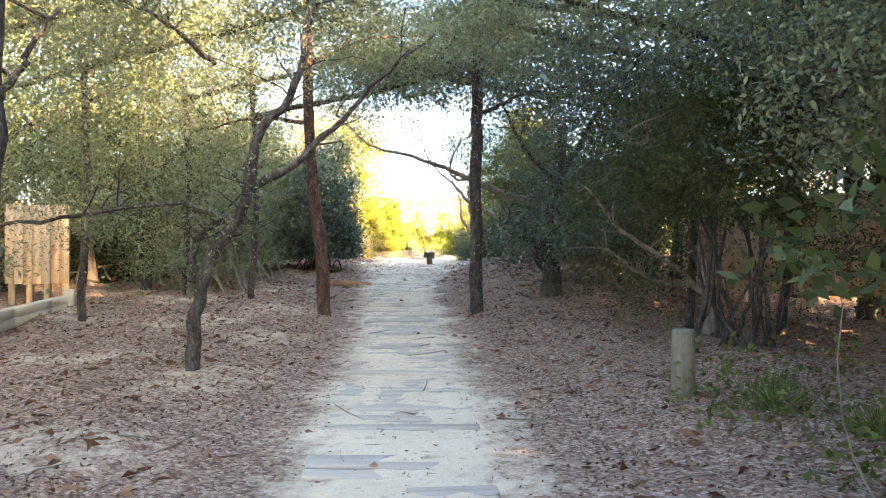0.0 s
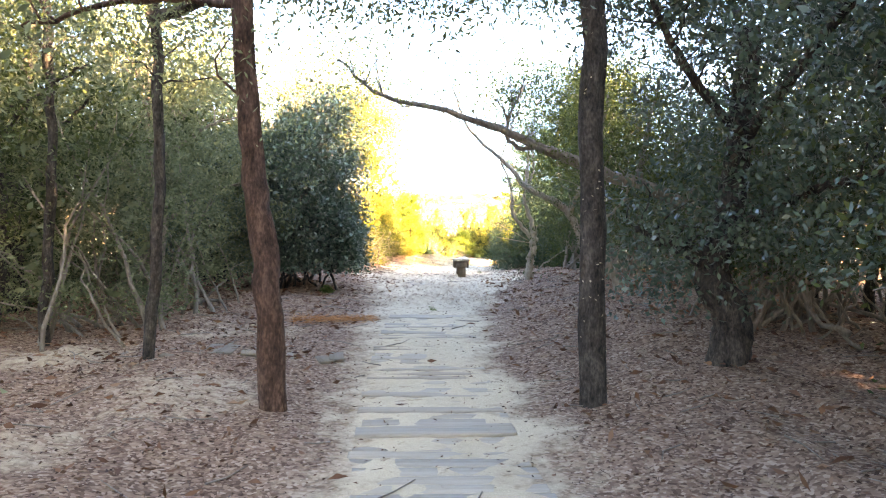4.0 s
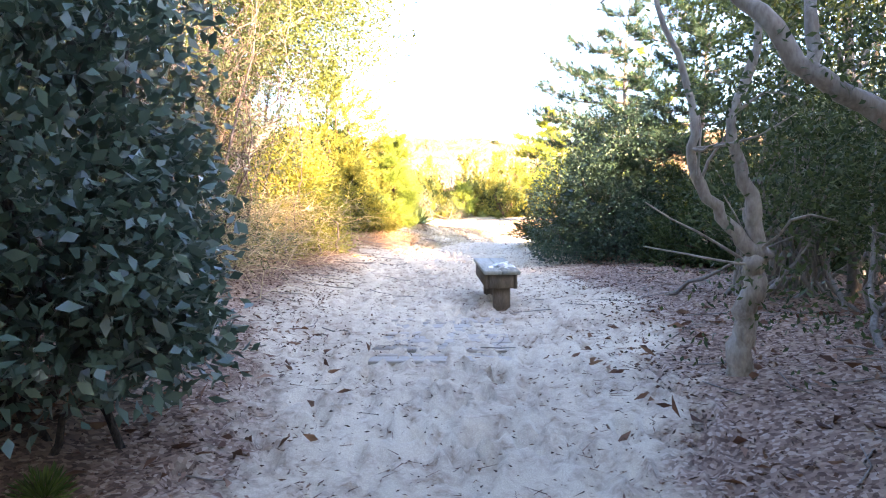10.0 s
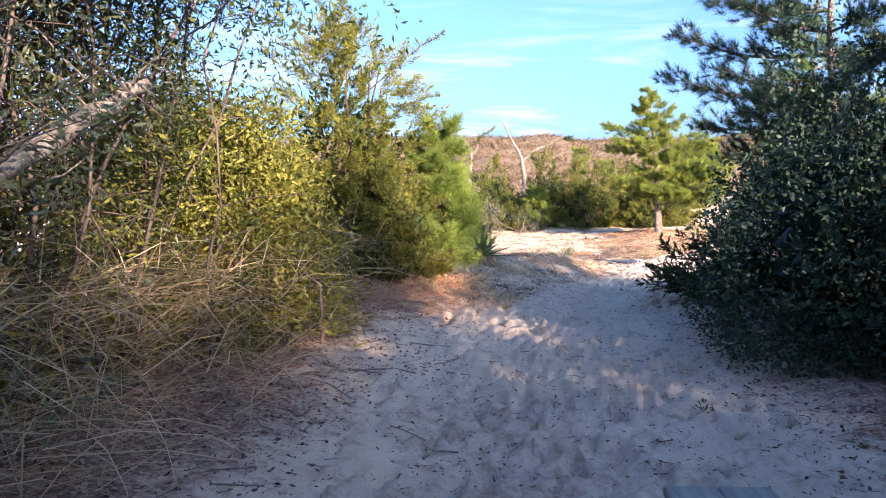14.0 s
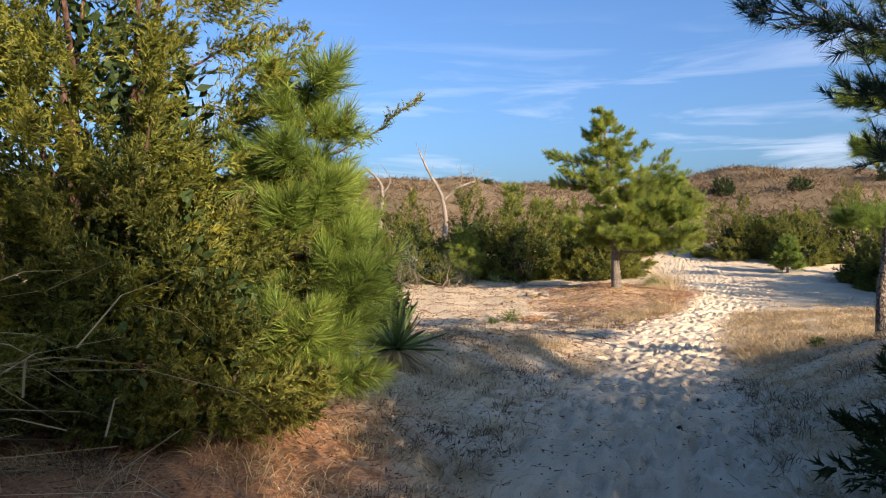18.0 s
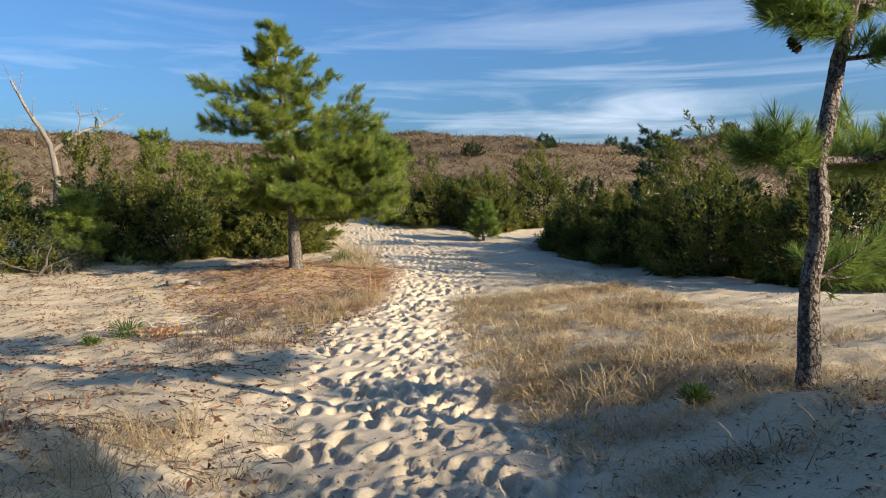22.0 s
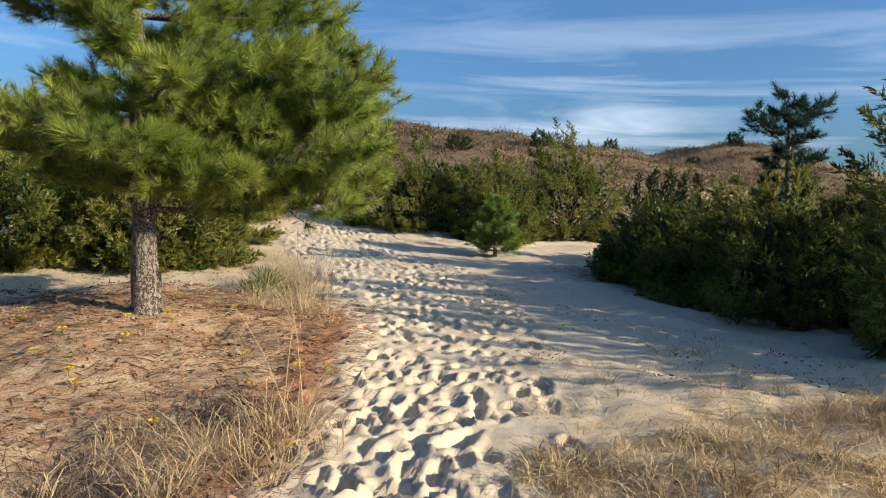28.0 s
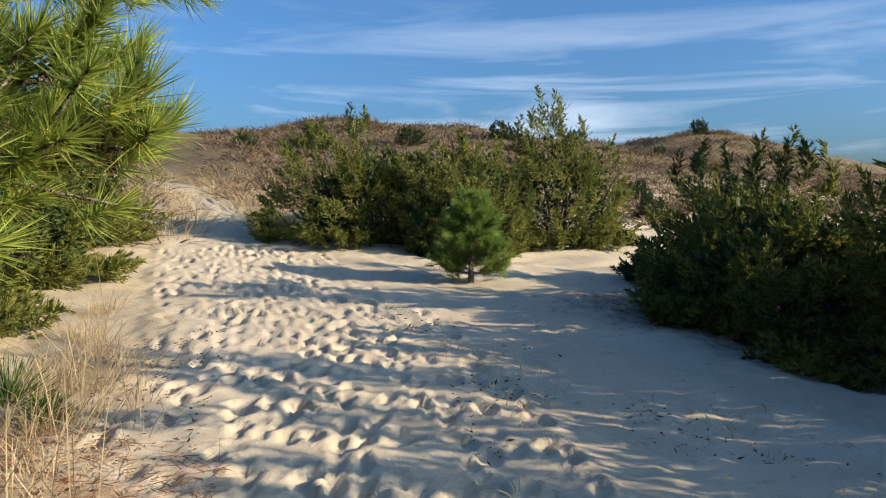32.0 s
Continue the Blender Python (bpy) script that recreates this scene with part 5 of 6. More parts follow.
limbed_tree("slim_oak", "thin bent oak stem among the thicket", 64, [
    (local(1.75, 16.6, [(0, 0, -0.1), (-0.15, 0, 0.5), (-0.3, 0, 0.9), (-0.25, 0.1, 1.6), (-0.1, 0.2, 2.8)]), 0.05, 0.02),
    (local(1.75, 16.6, [(-0.28, 0, 0.9), (0.1, 0.1, 1.3), (0.5, 0.2, 2.0)]), 0.03, 0.01),
], BARK_PALE, OAKLEAF, 80, 40, 0.055, 0.024, 0.25, 16)
put(leafy("evergreen_bush", "loose dark evergreen bush before the board fence", 118, 1.0, 1.0, 2.0, OAKLEAF, 230, 44, 0.06, 0.028, 1.55, 16, BARK_DARK, clump=0.15, core=60), 3.35, 8.3)
for k, (x, y, rx, ry, rz) in enumerate(((3.2, 17.8, 1.3, 1.5, 2.0), (2.9, 20.6, 1.2, 1.3, 2.2), (3.6, 14.6, 1.4, 1.3, 1.9), (4.0, 22.6, 1.5, 1.3, 2.4), (2.3, 22.4, 0.8, 0.9, 1.5), (2.9, 14.0, 0.9, 1.0, 2.0))):
    put(leafy("thicket_bush", "tangled thicket of bare vines under green leaves", 410 + 3 * k, rx, ry, rz, OAKLEAF, 250, 40, 0.06, 0.026, 0.75, 34, BARK_GREY, clump=0.17, base=0.42), x, y)

# ---- the lit thicket and cedars, left of the sand path ----
for k, (x, y, rx, ry, rz, mat) in enumerate(((-5.0, 24.4, 1.1, 1.2, 3.9, OAKLEAF), (-5.1, 26.6, 1.2, 1.3, 4.2, MYRTLE), (-4.9, 28.9, 1.1, 1.1, 3.0, MYRTLE), (-5.6, 31.0, 1.5, 1.4, 3.6, MYRTLE), (-5.4, 22.6, 0.9, 0.9, 3.6, OAKLEAF), (-3.75, 28.4, 0.8, 0.9, 2.4, MYRTLE))):
    put(leafy("wax_myrtle", "sunlit yellow-green wax myrtle with dry stems below", 130 + k, rx, ry, rz, mat, 420, 48, 0.085, 0.027, 0.12, 34, TWIG, clump=0.2, base=0.5), x, y)
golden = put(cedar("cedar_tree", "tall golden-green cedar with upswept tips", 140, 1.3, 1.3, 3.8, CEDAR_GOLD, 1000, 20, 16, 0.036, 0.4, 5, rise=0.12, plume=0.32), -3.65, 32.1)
sprayed_branch(golden, [(1.0, 0.45, 1.5), (1.65, 0.65, 1.75), (2.2, 0.8, 2.15)], CEDAR, 146, 110)
sprayed_branch(golden, [(0.3, 0.1, 2.6), (0.9, 0.2, 3.1), (1.5, 0.3, 3.5)], CEDAR_GOLD, 147, 150)
sprayed_branch(golden, [(0.4, 0.2, 2.1), (0.9, 0.5, 2.5), (1.35, 0.7, 2.65)], CEDAR_GOLD, 148, 150)
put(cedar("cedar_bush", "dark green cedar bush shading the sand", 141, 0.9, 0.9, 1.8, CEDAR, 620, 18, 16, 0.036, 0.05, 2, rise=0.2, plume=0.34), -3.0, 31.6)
put(pine("young_pine", "bushy young pine with long bright green needles", 142, 2.1, 0.1, [(0.4, 60, 0.45, 0.5), (0.25, 200, 0.6, 0.3), (0.25, 235, 0.6, 0.3), (0.3, 140, 0.5, 0.3), (0.4, 170, 0.7, 0.3), (0.6, 120, 0.5, 0.5), (0.9, 100, 0.35, 0.6), (1.3, 60, 0.3, 0.9)],
         [(0, 0, -0.1), (0.03, 0, 0.7), (0.05, 0, 1.5), (0.1, 0, 2.1)], BARK_RED, NEEDLE_YOUNG, 17, 80, 0.17, 0.005, extra=24, reach=0.75, thick=0.03), -2.25, 32.1)
limbed_tree("leaning_dead_log", "grey dead trunk leaning in the thicket", 145, [(local(-4.1, 22.6, [(0, -0.1, 0.0), (0.1, 0.8, 0.5), (0.22, 1.9, 1.1), (0.38, 2.9, 1.62), (0.5, 3.7, 2.05)]), 0.085, 0.05)], BARK_GREY, twigs=8, category="dead tree")

for k, (x, y, rx, ry, rz, lx, ly) in enumerate(((-4.3, 22.4, 0.9, 1.0, 4.3, 0.4, 0.6), (-4.5, 24.4, 0.9, 1.1, 4.8, 0.7, 0.6), (-4.4, 26.4, 0.9, 1.0, 5.0, 0.9, 0.8), (-5.6, 25.6, 1.0, 1.4, 5.2, 0.4, 0.2))):
    put(tangle("twig_thicket", "tangled brown thicket of vines and bare twigs", 330 + k, rx, ry, rz, TWIG, GREYLEAF if k % 2 else OAKLEAF, 24, 750, 900, 20, (lx, ly)), x, y)
limbed_tree("thicket_oak", "tall thin-leaved oak lit yellow over the thicket", 148, [
    (local(-4.2, 24.6, [(0, 0, -0.1), (0.1, 0, 1.5), (0.2, 0.2, 3.2), (0.5, 0.3, 5.6)]), 0.06, 0.02),
    (local(-4.2, 24.6, [(0.15, 0.1, 2.4), (0.8, 0.9, 3.6), (1.3, 1.6, 4.8)]), 0.035, 0.01),
    (local(-4.2, 24.6, [(0.2, 0.2, 2.6), (1.1, 0.7, 3.3), (2.0, 1.2, 3.6)]), 0.035, 0.01),
    (local(-4.2, 24.6, [(0.2, 0.2, 2.8), (0.6, 1.8, 4.0), (1.2, 3.4, 4.9)]), 0.035, 0.01),
    (local(-4.2, 24.6, [(0.2, 0.2, 3.2), (-0.6, 0.6, 4.4), (-1.0, 1.0, 5.4)]), 0.035, 0.01),
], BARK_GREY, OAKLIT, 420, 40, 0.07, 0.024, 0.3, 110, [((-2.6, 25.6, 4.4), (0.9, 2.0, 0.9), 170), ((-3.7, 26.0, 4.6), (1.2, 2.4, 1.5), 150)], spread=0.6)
limbed_tree("thicket_oak", "twiggy half-bare oak above the sunlit thicket", 149, [
    (local(-4.9, 26.0, [(0, 0, -0.1), (0.1, 0, 1.5), (0.3, 0.2, 3.0), (0.4, 0.3, 5.0)]), 0.07, 0.02),
    (local(-4.9, 26.0, [(0.2, 0.1, 2.0), (0.9, 0.8, 3.0), (1.6, 1.8, 3.9)]), 0.04, 0.012),
    (local(-4.9, 26.0, [(0.2, 0.1, 2.4), (0.8, -0.9, 3.4), (1.1, -1.8, 4.2)]), 0.04, 0.012),
    (local(-4.9, 26.0, [(0.3, 0.2, 2.8), (1.2, 1.8, 4.2), (1.9, 3.2, 4.7)]), 0.04, 0.012),
], BARK_GREY, OAKLEAF, 330, 40, 0.06, 0.022, 0.32, 90, spread=0.6)

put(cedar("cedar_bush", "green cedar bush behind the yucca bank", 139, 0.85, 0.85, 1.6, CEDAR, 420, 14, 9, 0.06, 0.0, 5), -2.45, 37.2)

# ---- right of the sand path ----
put(leafy("holly_bush", "dense dark evergreen bush beside the sand path", 150, 1.5, 1.5, 2.6, EVERGREEN, 560, 46, 0.055, 0.028, 0.12, 14, BARK_DARK, clump=0.12, inner=0.7, core=1900), 2.0, 28.2)
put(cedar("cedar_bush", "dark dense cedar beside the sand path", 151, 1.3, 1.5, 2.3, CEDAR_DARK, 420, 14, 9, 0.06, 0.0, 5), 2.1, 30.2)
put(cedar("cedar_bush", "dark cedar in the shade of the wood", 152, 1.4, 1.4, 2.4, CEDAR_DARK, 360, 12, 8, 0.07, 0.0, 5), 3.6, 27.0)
put(pine("edge_pine", "dark pine with drooping tufts and cones over the path", 153, 5.6, 1.4,
         [(2.25, 293, 2.25, 0.25), (2.8, 290, 2.1, 0.32), (1.9, 272, 1.8, 0.05), (3.3, 300, 1.7, 0.35), (1.5, 300, 1.5, 0.0), (2.4, 255, 1.7, 0.25), (3.9, 282, 1.3, 0.4), (2.0, 235, 1.6, 0.1), (3.1, 245, 1.5, 0.3)],
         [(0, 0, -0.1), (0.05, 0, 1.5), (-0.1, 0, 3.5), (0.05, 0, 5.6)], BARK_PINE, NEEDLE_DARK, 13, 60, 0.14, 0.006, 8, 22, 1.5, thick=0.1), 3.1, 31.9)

put(pine("edge_pine", "dark pine leaning over evergreen bushes beside the bench path", 154, 5.2, 0.9,
         [(2.2, 270, 1.7, 0.2), (2.8, 240, 1.6, 0.25), (1.7, 220, 1.5, 0.1), (3.4, 255, 1.5, 0.35), (2.5, 200, 1.5, 0.2), (3.9, 235, 1.2, 0.4), (1.9, 250, 1.7, 0.0)],
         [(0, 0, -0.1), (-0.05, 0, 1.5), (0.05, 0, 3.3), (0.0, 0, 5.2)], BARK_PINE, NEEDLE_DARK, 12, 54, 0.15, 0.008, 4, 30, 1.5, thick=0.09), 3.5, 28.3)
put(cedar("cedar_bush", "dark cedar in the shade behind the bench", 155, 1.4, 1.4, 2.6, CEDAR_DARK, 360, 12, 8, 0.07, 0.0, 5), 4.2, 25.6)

# ---- the clearing ----
put(pine("leaning_pine", "slender pine with sparse tufted branches at the clearing's edge", 160, 4.9, 1.2,
         [(0.75, 80, 1.0, 0.05), (1.35, 75, 1.7, 0.1), (1.45, 110, 1.4, 0.2), (1.3, 270, 0.5, 0.2), (2.2, 280, 0.45, 0.3), (2.35, 70, 1.1, 0.45), (2.6, 280, 0.8, 0.2), (2.75, 85, 1.6, 0.15), (3.3, 290, 0.7, 0.3), (3.5, 80, 1.1, 0.3), (4.0, 260, 0.6, 0.4)],
         [(0, 0, -0.1), (0.12, 0, 1.3), (0.36, 0, 2.4), (0.55, 0, 3.5), (0.6, 0, 4.9)], BARK_PINE, NEEDLE_YOUNG, 17, 84, 0.14, 0.005, 2, 9, 0.6, thick=0.068), 3.66, 35.4)
put(pine("lone_pine", "lone pine with a plated grey trunk in pine straw", 161, 5.1, 1.15,
         [(3.55, 290, 1.75, 0.18), (2.9, 288, 1.75, 0.10), (3.2, 262, 1.5, 0.1), (3.2, 75, 1.9, 0.45), (2.5, 80, 2.1, 0.3), (2.0, 85, 2.5, 0.08), (1.6, 95, 2.1, 0.05), (1.4, 270, 1.5, 0.12), (1.7, 250, 1.6, 0.15),
          (1.2, 112, 2.5, 0.05), (1.6, 120, 2.5, 0.1), (2.0, 106, 2.6, 0.1), (2.3, 116, 2.5, 0.12), (1.0, 125, 2.2, 0.1), (2.3, 100, 2.4, 0.1), (1.9, 112, 2.3, 0.05), (2.6, 108, 2.2, 0.1), (1.7, 118, 2.2, 0.15), (1.5, 105, 2.3, 0.05), (2.1, 125, 2.2, 0.1), (2.9, 100, 2.0, 0.1), (1.35, 120, 2.0, 0.1), (1.9, 105, 2.2, 0.25), (2.4, 95, 2.1, 0.4), (1.3, 160, 1.5, 0.1), (1.5, 200, 1.6, 0.1), (2.1, 180, 1.6, 0.15), (2.2, 130, 1.9, 0.2), (1.9, 30, 1.7, 0.1), (1.6, 340, 1.5, 0.1), (2.9, 110, 1.8, 0.35), (4.0, 70, 0.9, 0.7), (4.2, 280, 0.6, 0.5), (3.6, 110, 1.1, 0.6), (2.6, 20, 1.4, 0.3)],
         [(0, 0, -0.1), (-0.03, 0, 1.2), (-0.1, 0, 2.6), (-0.25, 0, 3.9), (-0.36, 0, 5.1)], BARK_PINE, NEEDLE, 15, 92, 0.15, 0.0058, 14, 40, 1.2), 3.78, 47.1, 0.0, 0.95)
yucca("yucca", "spiky green yucca with a dry leaf skirt on a sand bank", 170, at_ground(-1.7, 33.75))
yucca("yucca", "dark spiky yucca on the shaded sand bank", 171, at_ground(3.45, 33.75), 80, 0.34)
yucca("yucca", "low spreading yucca at the foot of the scrub", 172, at_ground(0.7, 50.2), 46, 0.28, False)

# scrub along the clearing's far side
for k, (x, y, rx, ry, rz, mat) in enumerate((
        (-1.9, 51.6, 1.6, 1.4, 2.9, CEDAR), (0.2, 52.6, 1.6, 1.4, 2.8, CEDAR), (2.0, 52.2, 1.5, 1.3, 2.8, CEDAR), (3.9, 53.2, 1.4, 1.2, 2.6, CEDAR), (-4.0, 51.0, 1.6, 1.4, 2.7, CEDAR_GOLD),
        (-6.3, 50.0, 1.6, 1.5, 2.7, CEDAR), (5.6, 55.0, 1.3, 1.3, 2.3, CEDAR), (6.6, 58.0, 1.3, 1.5, 2.4, CEDAR), (-8.8, 48.5, 1.6, 1.6, 2.5, CEDAR), (4.5, 52.0, 1.3, 1.2, 1.9, CEDAR))):
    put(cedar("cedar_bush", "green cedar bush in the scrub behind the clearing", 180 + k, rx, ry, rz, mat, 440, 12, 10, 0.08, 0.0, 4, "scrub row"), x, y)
for k, (x, y, tall) in enumerate(((1.7, 53.6, 3.3), (2.9, 54.0, 2.7), (-0.2, 51.0, 1.7))):
    put(pine("scrub_pine", "young pine among the cedar scrub", 200 + k, tall, 0.3, [], [(0, 0, -0.1), (0.02, 0, tall * 0.5), (0, 0, tall)], BARK_PINE, NEEDLE, 12, 44, 0.15, 0.0095, 0, 24, 0.95, "young pines"), x, y)
for k, (x, y, rx, rz) in enumerate(((-2.2, 50.1, 0.9, 1.4), (-4.4, 49.2, 1.0, 1.4), (-0.6, 50.6, 0.7, 1.0))):
    put(leafy("grey_shrub", "twiggy grey-leaved shrub under the cedars", 210 + k, rx, 0.8, rz, GREYLEAF, 130, 36, 0.045, 0.016, 0.1, 40, TWIG, clump=0.15, base=0.6), x, y)
limbed_tree("dead_tree", "bare bleached dead tree above the scrub", 215, [
    (local(-0.75, 55.6, [(0, 0, -0.1), (0.1, 0, 1.5), (0.0, 0, 2.7), (-0.5, 0, 3.7), (-0.9, 0, 4.5)]), 0.12, 0.028),
    (local(-0.75, 55.6, [(0.0, 0, 2.6), (0.6, 0, 3.1), (1.3, 0.2, 3.4), (1.9, 0.3, 3.8)]), 0.06, 0.016),
    (local(-0.75, 55.6, [(0.7, 0, 3.1), (0.75, 0, 3.6), (0.7, 0.1, 4.0)]), 0.022, 0.007),
    (local(-0.75, 55.6, [(0.3, 0, 2.9), (1.2, 0, 2.8), (2.1, 0, 3.1)]), 0.022, 0.007),
], DEAD_WOOD, twigs=14, category="dead tree")
limbed_tree("dead_tree", "short bleached dead snag among the scrub", 216, [
    (local(-3.3, 55.6, [(0, 0, -0.1), (0.1, 0, 1.5), (0.2, 0, 2.8), (0.1, 0, 3.4), (-0.5, 0, 4.0)]), 0.12, 0.03),
    (local(-3.3, 55.6, [(0.2, 0, 2.9), (0.5, 0, 3.3), (0.5, 0, 3.7)]), 0.035, 0.012),
], DEAD_WOOD, twigs=5, category="dead tree")

# bushes right of the path
for name, label, seed, x, y, rx, ry, rz, mat, c in (
        ("cedar_bush", "rounded bronze-green cedar beside the dune path", 220, 11.9, 57.2, 1.8, 1.8, 2.5, CEDAR, 2600),
        ("cedar_bush", "bronze-green cedar leaning over the sand", 221, 13.1, 55.4, 1.5, 1.3, 2.2, CEDAR, 1900),
        ("cedar_bush", "tall cedar with pointed top behind the bushes", 222, 15.9, 56.0, 1.6, 1.5, 3.0, CEDAR, 2100),
        ("cedar_bush", "dark spreading cedar over the sand", 223, 12.6, 48.6, 1.9, 1.7, 1.75, CEDAR, 2800),
        ("cedar_bush", "dark windswept cedar with yellow-green tips", 224, 12.1, 46.2, 1.6, 1.5, 1.9, CEDAR, 2500),
        ("cedar_bush", "broad cedar behind the sand path", 225, 14.8, 47.2, 1.5, 1.5, 1.8, CEDAR, 2100),
        ("cedar_bush", "broad cedar in the scrub", 226, 14.2, 50.6, 1.3, 1.3, 1.9, CEDAR_DARK, 1300),
        ("cedar_bush", "open cedar with bare lower stems", 227, 11.7, 43.6, 1.6, 1.6, 2.95, CEDAR, 2200),
        ("cedar_bush", "cedar at the shaded edge of the clearing", 228, 14.2, 44.2, 1.4, 1.4, 1.7, CEDAR, 1800),
        ("cedar_bush", "cedar at the shaded edge of the clearing", 229, 11.7, 40.8, 1.6, 1.6, 2.95, CEDAR, 1800)):
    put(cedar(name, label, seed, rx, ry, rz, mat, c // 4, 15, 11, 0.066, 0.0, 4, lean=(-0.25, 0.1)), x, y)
put(pine("small_pine", "small bright green pine at the edge of the sand", 232, 1.25, 0.1, [], [(0, 0, -0.1), (0, 0, 0.6), (0.02, 0, 1.2)], BARK_PINE, NEEDLE_YOUNG, 16, 70, 0.12, 0.006, 0, 26, 0.62), 11.3, 52.6)
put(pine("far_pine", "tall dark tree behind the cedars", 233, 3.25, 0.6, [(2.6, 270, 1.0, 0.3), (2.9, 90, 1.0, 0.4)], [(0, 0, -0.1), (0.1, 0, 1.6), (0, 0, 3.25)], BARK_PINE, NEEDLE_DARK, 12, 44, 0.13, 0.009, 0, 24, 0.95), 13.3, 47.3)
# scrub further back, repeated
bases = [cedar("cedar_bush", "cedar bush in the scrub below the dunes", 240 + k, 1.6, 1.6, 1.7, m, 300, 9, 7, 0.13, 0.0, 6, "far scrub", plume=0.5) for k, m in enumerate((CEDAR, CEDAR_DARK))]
rng = np.random.RandomState(77)
first = [True, True]
for k in range(38):
    while True:
        x, y = rng.uniform(-26, 50), rng.uniform(52, 74)
        d = x - line_x(y)
        if abs(d) > 2.8 and not (-9 < x < 8 and y < 55) and not (9.5 < x < 18 and y < 59):
            break
    m = at_ground(x, y, 0.05, rng.uniform(0, 360), rng.uniform(0.55, 1.15) * (0.75 if y > 66 else 1))
    b = k % 2
    if first[b]:
        bases[b].matrix_world, first[b] = m, False
    else:
        copy_thing(bases[b], m)
for x, y, s in ((26, 80, 1.1), (22, 84, 1.3), (34, 82, 1.2), (17.5, 83, 1.0), (66, 92, 1.4), (44, 86, 1.0), (4, 90, 0.7), (-8, 88, 0.8), (58, 90, 1.0)):
    copy_thing(bases[1], at_ground(x, y, 0.5, x * 7, s))
# ---- ground cover ----
rng = np.random.RandomState(300)


def scatter(n, x0, x1, y0, y1, keep):
    x, y = rng.uniform(x0, x1, n), rng.uniform(y0, y1, n)
    k = keep(x, y, x - line_x(y))
    return x[k], y[k]


x, y = scatter(62000, -7, 6.5, 1.0, 30, lambda x, y, d: rng.uniform(size=len(x)) < 0.07 + 0.05 * step(16, 19, y) + (0.9 - 0.65 * step(-0.1, 0.7, waves(x, y, 2.6, 25)) * (d < -0.9) * (y < 16)) * step(0.4, 1.3, np.abs(d) - 0.5 * step(18, 21, y)))
g = Geo()
n = len(x)
flat = unit(np.stack([rng.normal(size=n), rng.normal(size=n), rng.normal(size=n) * 0.25], -1))
diamonds(g, np.stack([x, y, height(x, y) + 0.008], -1), flat, rng.uniform(0.02, 0.055, n) * np.where(np.abs(x - line_x(y)) < 1.1, 0.6, 1), rng.uniform(0.01, 0.024, n) * np.where(np.abs(x - line_x(y)) < 1.1, 0.6, 1), rng)
tagged(part("leaf_litter", g, LITTER), "brown fallen leaves over the wood floor", "leaf litter", kind="stuff")

# larger curled leaves and flakes of bark
x, y = scatter(6500, -6, 5, 1.5, 22, lambda x, y, d: rng.uniform(size=len(x)) < 0.01 + 0.8 * step(0.5, 1.5, np.abs(d)))
n = len(x)
g = Geo()
diamonds(g, np.stack([x, y, height(x, y) + 0.014], -1), unit(np.stack([rng.normal(size=n), rng.normal(size=n), rng.normal(size=n) * 0.22], -1)), rng.uniform(0.06, 0.15, n), rng.uniform(0.02, 0.05, n), rng, 0.5)
tagged(part("bark_flakes", g, FLAKE), "curled red-brown leaves and bark flakes", "leaf litter", kind="stuff")
x, y = scatter(1100, -6, 5.5, 1.0, 31, lambda x, y, d: rng.uniform(size=len(x)) < 0.12 + 0.8 * step(0.6, 1.8, np.abs(d)))
g = Geo()
for a, b in zip(x, y):
    t, long = rng.uniform(0, 6.28), rng.uniform(0.12, 0.55)
    p = np.array([[a + math.cos(t) * long * s, b + math.sin(t) * long * s, 0] for s in (0, 0.5, 1)])
    p[1, :2] += rng.normal(size=2) * 0.03
    p[:, 2] = height(p[:, 0], p[:, 1]) + 0.012
    tube(g, p, [0.006, 0.005, 0.003], 4)
tagged(part("fallen_twigs", g, DEAD_WOOD), "pale fallen twigs on the wood floor", "twigs", kind="stuff")

x, y = scatter(30000, 1.0, 7.2, 42.0, 50, lambda x, y, d: (np.hypot((x - 4.0) / 2.6, (y - 45.8) / 3.4) < 1.1) & (d < -0.6))
n = len(x)
g = Geo()
spikes(g, np.stack([x, y, height(x, y) + 0.006], -1), unit(np.stack([rng.normal(size=n), rng.normal(size=n), rng.normal(size=n) * 0.12], -1)), 0.13, 0.005, rng)
x, y = scatter(3000, -5, -1.3, 29, 33, lambda x, y, d: d < -1.2)
n = len(x)
spikes(g, np.stack([x, y, height(x, y) + 0.006], -1), unit(np.stack([rng.normal(size=n), rng.normal(size=n), rng.normal(size=n) * 0.12], -1)), 0.13, 0.005, rng)
tagged(part("pine_straw", g, STRAW), "rust-brown fallen pine straw", "pine straw", kind="stuff")

# crumbs and small twigs trodden into the shaded sand
x, y = scatter(64000, -4.5, 4.5, 0.5, 37, lambda x, y, d: (np.abs(d) < 3.0) & (rng.uniform(size=len(x)) < 0.2 + 0.3 * step(16, 18, y) + 0.5 * step(0.2, 1.2, np.abs(d))) & (waves(x, y, 0.9, 36) > -0.55))
n = len(x)
g = Geo()
diamonds(g, np.stack([x, y, height(x, y) + 0.006], -1), unit(np.stack([rng.normal(size=n), rng.normal(size=n), rng.normal(size=n) * 0.3], -1)), rng.uniform(0.01, 0.045, n), rng.uniform(0.005, 0.014, n), rng)
spikes(g, np.stack([x, y, height(x, y) + 0.01], -1)[::4], unit(np.stack([rng.normal(size=n), rng.normal(size=n), rng.normal(size=n) * 0.1], -1))[::4], rng.uniform(0.04, 0.16, len(x[::4])), 0.005, rng)
